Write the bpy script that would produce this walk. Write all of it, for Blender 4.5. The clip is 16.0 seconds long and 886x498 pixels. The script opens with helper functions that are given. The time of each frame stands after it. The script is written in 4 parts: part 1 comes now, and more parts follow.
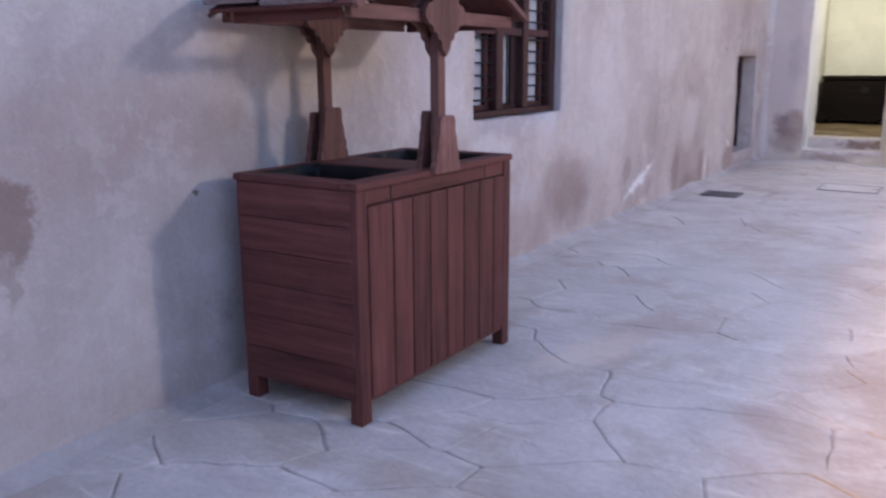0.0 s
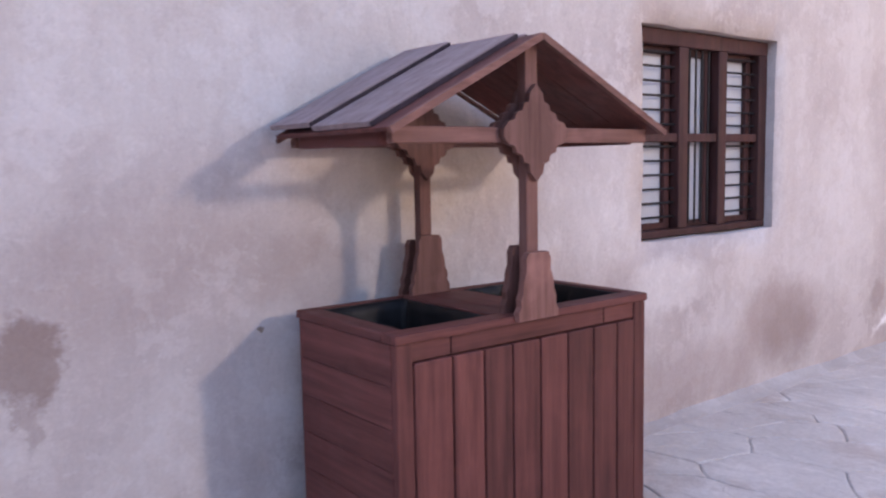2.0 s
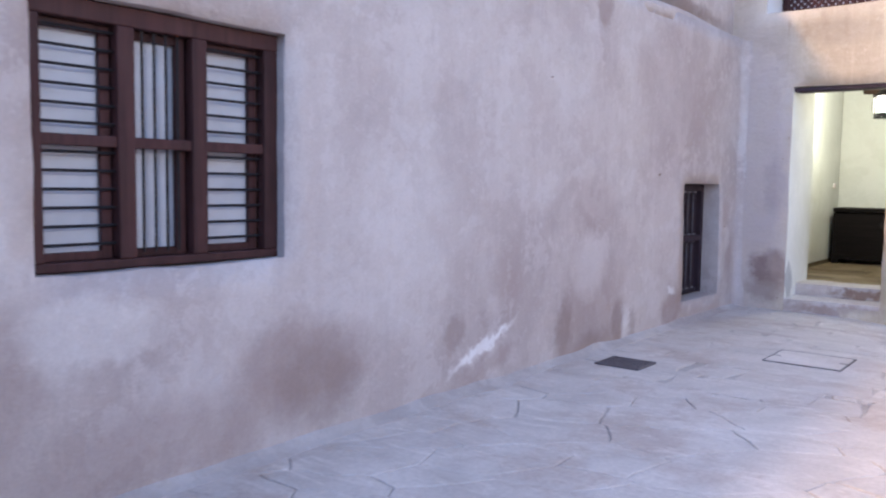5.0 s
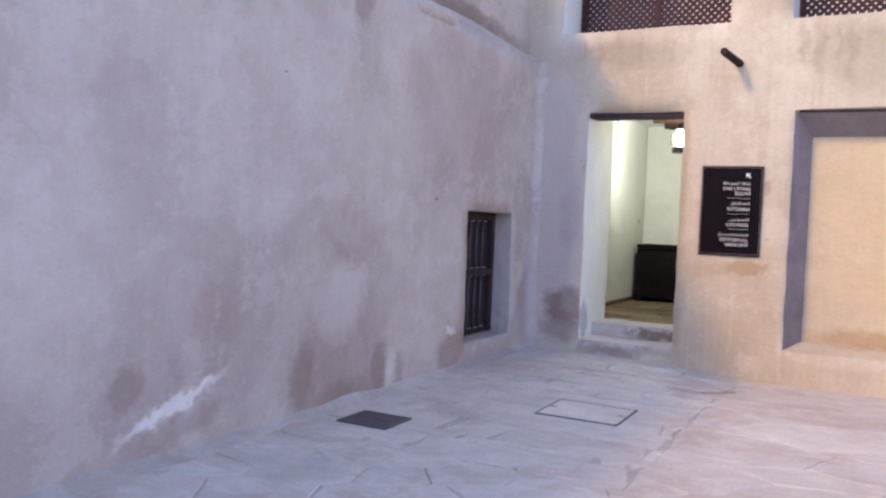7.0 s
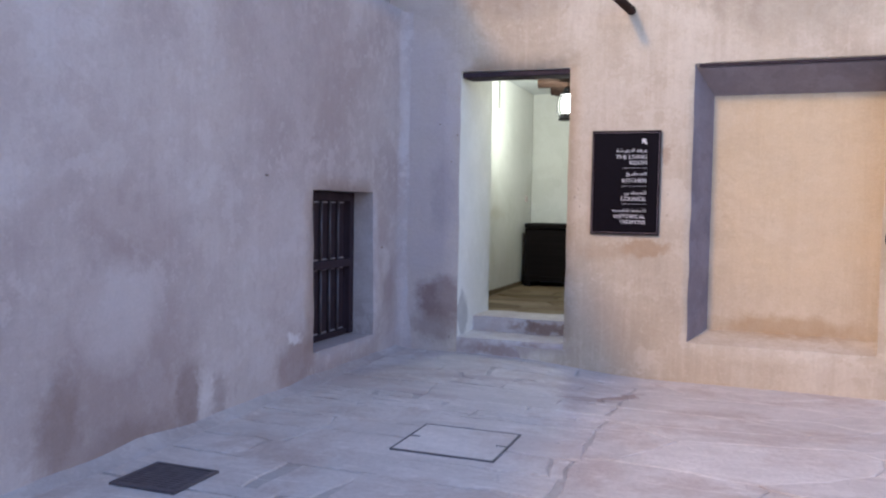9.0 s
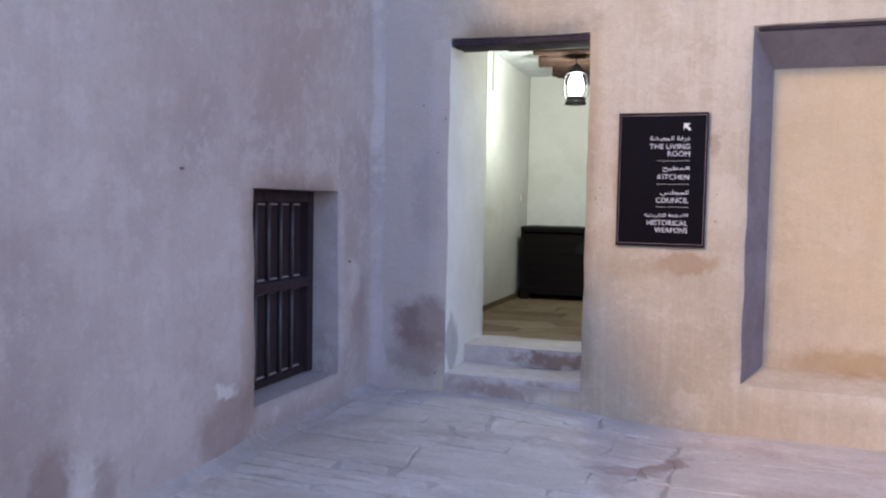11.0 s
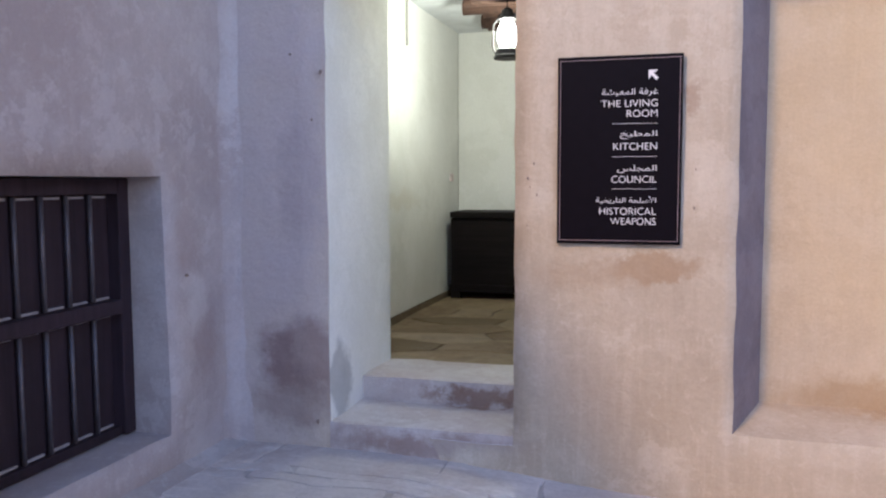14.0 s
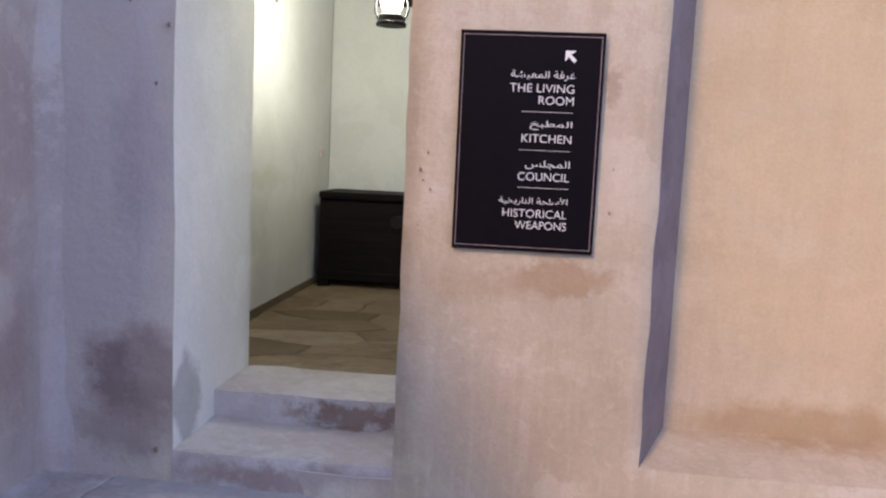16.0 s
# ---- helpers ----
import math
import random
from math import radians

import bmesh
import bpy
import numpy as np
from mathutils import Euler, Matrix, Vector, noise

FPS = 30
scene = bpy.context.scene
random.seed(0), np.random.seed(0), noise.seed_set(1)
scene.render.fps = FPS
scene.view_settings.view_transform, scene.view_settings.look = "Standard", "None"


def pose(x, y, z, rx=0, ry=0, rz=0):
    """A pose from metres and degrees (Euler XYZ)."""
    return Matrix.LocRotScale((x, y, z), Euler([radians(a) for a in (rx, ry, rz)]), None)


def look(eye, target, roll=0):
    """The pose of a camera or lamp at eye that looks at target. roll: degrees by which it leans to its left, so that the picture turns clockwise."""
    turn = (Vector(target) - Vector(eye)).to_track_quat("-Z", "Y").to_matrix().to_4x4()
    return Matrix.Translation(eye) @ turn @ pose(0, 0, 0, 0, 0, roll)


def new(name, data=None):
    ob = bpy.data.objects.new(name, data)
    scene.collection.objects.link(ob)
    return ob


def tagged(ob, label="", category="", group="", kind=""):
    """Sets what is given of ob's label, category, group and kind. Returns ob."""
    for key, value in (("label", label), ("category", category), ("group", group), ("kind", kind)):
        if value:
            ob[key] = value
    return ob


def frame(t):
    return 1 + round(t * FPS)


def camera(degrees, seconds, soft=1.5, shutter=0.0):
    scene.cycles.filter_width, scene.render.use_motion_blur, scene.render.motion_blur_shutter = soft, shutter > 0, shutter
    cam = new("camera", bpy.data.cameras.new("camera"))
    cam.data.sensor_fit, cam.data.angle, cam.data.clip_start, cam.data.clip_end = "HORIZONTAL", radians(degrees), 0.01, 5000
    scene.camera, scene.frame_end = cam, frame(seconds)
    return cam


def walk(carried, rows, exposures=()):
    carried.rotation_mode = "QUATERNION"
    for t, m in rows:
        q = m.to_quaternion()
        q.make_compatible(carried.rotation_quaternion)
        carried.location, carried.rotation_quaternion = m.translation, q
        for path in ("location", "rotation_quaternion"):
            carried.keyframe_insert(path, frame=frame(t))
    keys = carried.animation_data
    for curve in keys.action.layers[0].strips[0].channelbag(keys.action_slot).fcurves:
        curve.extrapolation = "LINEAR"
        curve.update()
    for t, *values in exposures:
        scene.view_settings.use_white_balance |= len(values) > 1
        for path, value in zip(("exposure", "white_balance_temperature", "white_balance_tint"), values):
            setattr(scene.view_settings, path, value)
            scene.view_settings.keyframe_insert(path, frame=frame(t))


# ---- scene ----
import collections

cam = camera(57.0, 16.0, soft=2.2, shutter=0.4)
PATH = [
    (0, (2.648, -4.376, 1.388), (1.593, -2.734, 0.948), -0.3),
    (0.5, (2.67, -4.136, 1.416), (1.424, -2.613, 1.061), -0.4),
    (1, (2.755, -3.933, 1.438), (1.35, -2.544, 1.129), -0.7),
    (1.5, (2.821, -3.735, 1.457), (1.294, -2.468, 1.206), -1.0),
    (2, (2.813, -3.443, 1.494), (1.243, -2.222, 1.283), -1.1),
    (2.5, (2.896, -3.178, 1.499), (1.319, -1.962, 1.316), -1.0),
    (3, (3.046, -2.917, 1.531), (1.5, -1.658, 1.372), -0.6),
    (3.5, (3.165, -2.601, 1.463), (1.704, -1.242, 1.322), -0.2),
    (4, (3.29, -2.232, 1.474), (1.936, -0.769, 1.314), 1.1),
    (6.3, (3.331, -0.638, 1.395), (2.26, 1.046, 1.278), 1.0),
    (6.5, (3.324, -0.53, 1.392), (2.299, 1.184, 1.282), 1.8),
    (7, (3.359, -0.056, 1.373), (2.438, 1.718, 1.305), 2.5),
    (7.5, (3.314, 0.265, 1.391), (2.448, 2.068, 1.39), 2.8),
    (8, (3.303, 0.623, 1.418), (2.541, 2.472, 1.429), 2.6),
    (8.5, (3.216, 1.017, 1.4), (2.562, 2.907, 1.354), 1.6),
    (9, (3.109, 1.375, 1.371), (2.416, 3.248, 1.267), 1.0),
    (11.5, (2.454, 3.18, 1.427), (1.849, 5.083, 1.31), 1.2),
    (12, (2.442, 3.452, 1.423), (1.906, 5.376, 1.304), 0.9),
    (12.5, (2.427, 3.7, 1.425), (1.885, 5.62, 1.293), 0.7),
    (13, (2.33, 3.976, 1.411), (1.789, 5.896, 1.269), 0.5),
    (13.5, (2.267, 4.228, 1.437), (1.756, 6.155, 1.275), 0.1),
    (14, (2.377, 4.546, 1.459), (1.836, 6.464, 1.294), -0.2),
    (14.5, (2.363, 4.708, 1.494), (1.826, 6.627, 1.325), 0.0),
    (15, (2.222, 4.975, 1.524), (1.835, 6.926, 1.322), 1.2),
    (15.5, (2.161, 5.125, 1.537), (1.899, 7.096, 1.32), 2.3),
    (16, (2.151, 5.161, 1.544), (1.942, 7.136, 1.312), 2.6),
]
walk(cam, [(t, look(eye, target, roll)) for t, eye, target, roll in PATH], [(0, 1.36, 5950, 24), (0.5, 1.85, 6450, 24), (2.0, 1.84, 6550, 26), (3.0, 1.82, 6500, 26), (4, 1.62, 5850, 19), (6.5, 1.25, 5500, 19),
      (7.5, 1.05, 5550, 20), (8.2, 0.91, 5400, 20), (9, 0.88, 5150, 19), (12.0, 0.92, 5250, 20), (15.0, 0.9, 5300, 21), (16, 0.85, 5450, 23)])

# ---- light ----
SUN_FROM = Vector((-0.29, -0.54, 0.42)).normalized()
world = bpy.data.worlds.new("dusk_sky")
scene.world = world
world.use_nodes = True
wn = world.node_tree.nodes
sky = wn.new("ShaderNodeTexSky")
sky.sky_type = "NISHITA"
sky.sun_disc = False
sky.sun_elevation = math.asin(SUN_FROM.z)
sky.sun_rotation = math.atan2(SUN_FROM.x, SUN_FROM.y)
world.node_tree.links.new(sky.outputs[0], wn["Background"].inputs[0])
wn["Background"].inputs[1].default_value = 0.15

sun_data = bpy.data.lights.new("low_sun", "SUN")
sun_data.energy, sun_data.angle, sun_data.color = 1.06, radians(5.5), (1.0, 0.565, 0.13)
sun = new("low_sun", sun_data)
sun.matrix_world = look(SUN_FROM * 30, (0, 0, 0))

flood_data = bpy.data.lights.new("courtyard_floodlight", "SPOT")
flood_data.energy, flood_data.shadow_soft_size, flood_data.color = 340, 0.26, (1.0, 0.87, 0.70)
flood_data.spot_size, flood_data.spot_blend = radians(97), 0.4
flood = new("courtyard_floodlight", flood_data)
flood.matrix_world = look((9.3, 1.57, 3.68), (0.0, 1.5, 1.2))

lantern_data = bpy.data.lights.new("lantern_bulb", "POINT")
lantern_data.energy, lantern_data.shadow_soft_size, lantern_data.color = 46, 0.06, (1.0, 0.96, 0.6)


# ---- materials ----
def nodes_of(name):
    m = bpy.data.materials.new(name)
    m.use_nodes = True
    return m, m.node_tree.nodes, m.node_tree.links, m.node_tree.nodes["Principled BSDF"]


def ramp(n, l, src, stops):
    r = n.new("ShaderNodeValToRGB")
    while len(r.color_ramp.elements) < len(stops):
        r.color_ramp.elements.new(0.5)
    for e, (p, c) in zip(r.color_ramp.elements, stops):
        e.position, e.color = p, (*c, 1) if len(c) == 3 else c
    l.new(src, r.inputs[0])
    return r.outputs[0]


def noise_of(n, l, vec, scale, detail=4, rough=0.55, distort=0.0):
    t = n.new("ShaderNodeTexNoise")
    t.inputs["Scale"].default_value, t.inputs["Detail"].default_value = scale, detail
    t.inputs["Roughness"].default_value, t.inputs["Distortion"].default_value = rough, distort
    l.new(vec, t.inputs["Vector"])
    return t


def mixed(n, l, fac, a, b, mode="MIX"):
    m = n.new("ShaderNodeMix")
    m.data_type, m.blend_type = "RGBA", mode
    for k, v in ((0, fac), (6, a), (7, b)):
        if isinstance(v, (int, float)):
            m.inputs[k].default_value = v
        elif isinstance(v, tuple):
            m.inputs[k].default_value = (*v, 1)
        else:
            l.new(v, m.inputs[k])
    return m.outputs[2]


def mathn(n, l, op, a, b=0.0):
    m = n.new("ShaderNodeMath")
    m.operation = op
    for k, v in ((0, a), (1, b)):
        if isinstance(v, (int, float)):
            m.inputs[k].default_value = v
        else:
            l.new(v, m.inputs[k])
    return m.outputs[0]


def bump(n, l, b, height, strength, distance=0.02):
    k = n.new("ShaderNodeBump")
    k.inputs["Strength"].default_value, k.inputs["Distance"].default_value = strength, distance
    l.new(height, k.inputs["Height"])
    l.new(k.outputs[0], b.inputs["Normal"])


def plaster(name, base, light, dark, stains=(), streak=0.3, rough=0.92, relief=0.5, blotch=0.4):
    """Worn lime plaster: cloudy tone, run-down streaks, pitting; stains, tints and painted light are (centre, radii,
    colour, strength).
    """
    m, n, l, b = nodes_of(name)
    pos = n.new("ShaderNodeNewGeometry").outputs["Position"]
    big = noise_of(n, l, pos, 0.75, 6, 0.55, 0.8)
    mid = noise_of(n, l, pos, 3.2, 7, 0.62)
    fine = noise_of(n, l, pos, 60, 3, 0.6)
    col = mixed(n, l, ramp(n, l, big.outputs[0], [(0.4, (0, 0, 0)), (0.56, (1, 1, 1))]), dark, base)
    col = mixed(n, l, ramp(n, l, mid.outputs[0], [(0.5, (0, 0, 0)), (0.8, (0.5, 0.5, 0.5))]), col, light)
    # ragged patches where coats of plaster differ
    patchy = noise_of(n, l, pos, 1.9, 9, 0.7, 0.15)
    col = mixed(n, l, ramp(n, l, patchy.outputs[0], [(0.535, (0, 0, 0)), (0.56, (0.38, 0.38, 0.38)), (0.7, (0.5, 0.5, 0.5))]), col, light)
    col = mixed(n, l, ramp(n, l, patchy.outputs[0], [(0.3, (0.5, 0.5, 0.5)), (0.43, (0.38, 0.38, 0.38)), (0.46, (0, 0, 0))]), col, dark)
    # vertical runs
    sc = n.new("ShaderNodeMapping")
    sc.inputs["Scale"].default_value = (7, 7, 0.55)
    l.new(pos, sc.inputs[0])
    run = noise_of(n, l, sc.outputs[0], 1.0, 5, 0.6)
    col = mixed(n, l, mathn(n, l, "MULTIPLY", ramp(n, l, run.outputs[0], [(0.5, (0, 0, 0)), (0.75, (1, 1, 1))]), streak), col, dark)
    sc2 = n.new("ShaderNodeMapping")
    sc2.inputs["Scale"].default_value = (24, 24, 1.6)
    l.new(pos, sc2.inputs[0])
    brush = noise_of(n, l, sc2.outputs[0], 1.0, 6, 0.65)
    col = mixed(n, l, mathn(n, l, "MULTIPLY", ramp(n, l, brush.outputs[0], [(0.5, (0, 0, 0)), (0.72, (1, 1, 1))]), 0.45 * streak), col, light)
    col = mixed(n, l, mathn(n, l, "MULTIPLY", ramp(n, l, brush.outputs[0], [(0.28, (1, 1, 1)), (0.46, (0, 0, 0))]), 0.4 * streak), col, dark)
    # trowel blotches and small scabs of the worn coat
    scab = noise_of(n, l, pos, 13.0, 9, 0.74, 0.5)
    col = mixed(n, l, mathn(n, l, "MULTIPLY", ramp(n, l, scab.outputs[0], [(0.54, (0, 0, 0)), (0.62, (0.7, 0.7, 0.7)), (0.75, (1, 1, 1))]), blotch), col, light)
    col = mixed(n, l, mathn(n, l, "MULTIPLY", ramp(n, l, scab.outputs[0], [(0.28, (1, 1, 1)), (0.4, (0.6, 0.6, 0.6)), (0.46, (0, 0, 0))]), blotch), col, dark)
    # warped position for the outlines of stains and tints
    wob = noise_of(n, l, pos, 4.5, 9, 0.72)
    off = n.new("ShaderNodeVectorMath")
    off.operation = "MULTIPLY_ADD"
    l.new(wob.outputs[1], off.inputs[0])
    off.inputs[1].default_value, off.inputs[2].default_value = (0.34, 0.34, 0.34), (-0.17, -0.17, -0.17)
    warp = n.new("ShaderNodeVectorMath")
    l.new(pos, warp.inputs[0])
    l.new(off.outputs[0], warp.inputs[1])
    for centre, radii, colour, strength, soft, *turn in stains:
        mp = n.new("ShaderNodeMapping")
        mp.vector_type = "TEXTURE"
        mp.inputs["Location"].default_value = centre
        mp.inputs["Scale"].default_value = radii
        mp.inputs["Rotation"].default_value = (radians(turn[0]) if turn else 0, 0, 0)
        l.new(warp.outputs[0], mp.inputs[0])
        d = n.new("ShaderNodeVectorMath")
        d.operation = "LENGTH"
        l.new(mp.outputs[0], d.inputs[0])
        f = ramp(n, l, d.outputs["Value"], [(max(0.0, 1 - soft), (strength,) * 3), (1.0, (0, 0, 0))])
        patch = mathn(n, l, "MULTIPLY", f, mathn(n, l, "ADD", mathn(n, l, "MULTIPLY", mid.outputs[0], 1.0), 0.45))
        col = mixed(n, l, patch, col, colour)
    col = mixed(n, l, 0.10, col, ramp(n, l, fine.outputs[0], [(0.3, (0.25, 0.22, 0.2)), (0.7, (1, 1, 1))]), "MULTIPLY")
    l.new(col, b.inputs["Base Color"])
    b.inputs["Roughness"].default_value = rough
    b.inputs["Specular IOR Level"].default_value = 0.25
    h = mathn(n, l, "ADD", mathn(n, l, "MULTIPLY", mid.outputs[0], 2.2), mathn(n, l, "MULTIPLY", scab.outputs[0], 0.55))
    bump(n, l, b, h, relief, 0.02)
    return m


def wood(name, dark, light, axis, rough=0.6, wear=0.18, gloss=0.25):
    """Stained timber with grain along axis (0, 1 or 2)."""
    m, n, l, b = nodes_of(name)
    pos = n.new("ShaderNodeTexCoord").outputs["Object"]
    rnd = n.new("ShaderNodeObjectInfo").outputs["Random"]
    sc = n.new("ShaderNodeMapping")
    s = [26, 26, 26]
    s[axis] = 1.6
    sc.inputs["Scale"].default_value = s
    l.new(pos, sc.inputs[0])
    grain = noise_of(n, l, sc.outputs[0], 1.0, 6, 0.65, 0.3)
    blot = noise_of(n, l, pos, 5.0, 4, 0.6)
    col = mixed(n, l, ramp(n, l, grain.outputs[0], [(0.3, (0, 0, 0)), (0.7, (1, 1, 1))]), dark, light)
    col = mixed(n, l, mathn(n, l, "MULTIPLY", ramp(n, l, blot.outputs[0], [(0.5, (0, 0, 0)), (0.8, (1, 1, 1))]), wear), col,
                tuple(min(1, c * 2.2 + 0.03) for c in light))
    tone = n.new("ShaderNodeMapRange")
    tone.inputs[3].default_value, tone.inputs[4].default_value = 0.8, 1.15
    l.new(rnd, tone.inputs[0])
    hs = n.new("ShaderNodeHueSaturation")
    l.new(tone.outputs[0], hs.inputs["Value"])
    l.new(col, hs.inputs["Color"])
    l.new(hs.outputs[0], b.inputs["Base Color"])
    l.new(ramp(n, l, blot.outputs[0], [(0.3, (rough - 0.1,) * 3), (0.7, (rough + 0.15,) * 3)]), b.inputs["Roughness"])
    b.inputs["Specular IOR Level"].default_value = gloss
    bump(n, l, b, grain.outputs[0], 0.25, 0.004)
    return m


def stone(name, colours, rough=0.75, stains=()):
    m, n, l, b = nodes_of(name)
    pos = n.new("ShaderNodeNewGeometry").outputs["Position"]
    rnd = n.new("ShaderNodeObjectInfo").outputs["Random"]
    isl = n.new("ShaderNodeNewGeometry").outputs["Random Per Island"]
    mixr = mathn(n, l, "FRACT", mathn(n, l, "ADD", rnd, isl))
    k = len(colours) - 1
    col = ramp(n, l, mixr, [(i / k, c) for i, c in enumerate(colours)])
    cloud = noise_of(n, l, pos, 2.2, 6, 0.62, 0.6)
    fine = noise_of(n, l, pos, 34, 4, 0.65)
    col = mixed(n, l, ramp(n, l, cloud.outputs[0], [(0.3, (0.55, 0.55, 0.55)), (0.68, (0, 0, 0))]), col,
                tuple(c * 0.62 for c in colours[0]))
    dirt = noise_of(n, l, pos, 1.1, 9, 0.7, 0.3)
    col = mixed(n, l, ramp(n, l, dirt.outputs[0], [(0.5, (0, 0, 0)), (0.58, (0.45, 0.45, 0.45)), (0.72, (0.75, 0.75, 0.75))]), col,
                tuple(c * f for c, f in zip(colours[0], (0.66, 0.56, 0.5))))
    col = mixed(n, l, 0.3, col, ramp(n, l, fine.outputs[0], [(0.3, (0.5, 0.48, 0.46)), (0.65, (1, 1, 1))]), "MULTIPLY")
    # bedding streaks of the split stone
    bed = n.new("ShaderNodeMapping")
    bed.inputs["Scale"].default_value, bed.inputs["Rotation"].default_value = (1.3, 6.0, 1.0), (0, 0, radians(-9))
    l.new(pos, bed.inputs[0])
    streak = noise_of(n, l, bed.outputs[0], 1.0, 7, 0.66, 2.4)
    col = mixed(n, l, ramp(n, l, streak.outputs[0], [(0.52, (0, 0, 0)), (0.62, (0.2, 0.2, 0.2)), (0.75, (0.38, 0.38, 0.38))]), col,
                tuple(c * f for c, f in zip(colours[0], (0.62, 0.57, 0.56))))
    col = mixed(n, l, ramp(n, l, streak.outputs[0], [(0.3, (0.5, 0.5, 0.5)), (0.42, (0, 0, 0))]), col, tuple(min(1, c * 1.12) for c in colours[-2]))
    wob = noise_of(n, l, pos, 6.0, 7, 0.7)
    off = n.new("ShaderNodeVectorMath")
    off.operation = "MULTIPLY_ADD"
    l.new(wob.outputs[1], off.inputs[0])
    off.inputs[1].default_value, off.inputs[2].default_value = (0.4, 0.4, 0.0), (-0.2, -0.2, 0.0)
    warp = n.new("ShaderNodeVectorMath")
    l.new(pos, warp.inputs[0])
    l.new(off.outputs[0], warp.inputs[1])
    for centre, radii, colour, strength, soft, turn in stains:
        mp = n.new("ShaderNodeMapping")
        mp.vector_type = "TEXTURE"
        mp.inputs["Location"].default_value, mp.inputs["Scale"].default_value = centre, radii
        mp.inputs["Rotation"].default_value = (0, 0, radians(turn))
        l.new(warp.outputs[0], mp.inputs[0])
        d = n.new("ShaderNodeVectorMath")
        d.operation = "LENGTH"
        l.new(mp.outputs[0], d.inputs[0])
        col = mixed(n, l, ramp(n, l, d.outputs["Value"], [(1 - soft, (strength,) * 3), (1.0, (0, 0, 0))]), col, colour)
    l.new(col, b.inputs["Base Color"])
    l.new(ramp(n, l, cloud.outputs[0], [(0.3, (rough - 0.12,) * 3), (0.7, (rough + 0.1,) * 3)]), b.inputs["Roughness"])
    b.inputs["Specular IOR Level"].default_value = 0.35
    h = mathn(n, l, "ADD", cloud.outputs[0], mathn(n, l, "MULTIPLY", fine.outputs[0], 0.35))
    # cleft layers: low terraces where the stone has split along its bedding
    cleft = noise_of(n, l, pos, 3.4, 5, 0.55, 1.2)
    layer = ramp(n, l, mathn(n, l, "FRACT", mathn(n, l, "MULTIPLY", cleft.outputs[0], 6.0)), [(0.0, (0, 0, 0)), (0.12, (1, 1, 1)), (1.0, (0.55, 0.55, 0.55))])
    h = mathn(n, l, "ADD", h, mathn(n, l, "MULTIPLY", layer, 0.3))
    bump(n, l, b, h, 0.5, 0.02)
    return m


def plain(name, colour, rough=0.5, metal=0.0, mottled=0.2, scale=20.0, emit=0.0):
    m, n, l, b = nodes_of(name)
    pos = n.new("ShaderNodeTexCoord").outputs["Object"]
    t = noise_of(n, l, pos, scale, 4)
    l.new(ramp(n, l, t.outputs[0], [(0.3, tuple(c * (1 - mottled) for c in colour)), (0.7, tuple(min(1, c * (1 + mottled)) for c in colour))]),
          b.inputs["Base Color"])
    b.inputs["Roughness"].default_value, b.inputs["Metallic"].default_value = rough, metal
    if emit:
        b.inputs["Emission Color"].default_value = (*colour, 1)
        b.inputs["Emission Strength"].default_value = emit
    return m


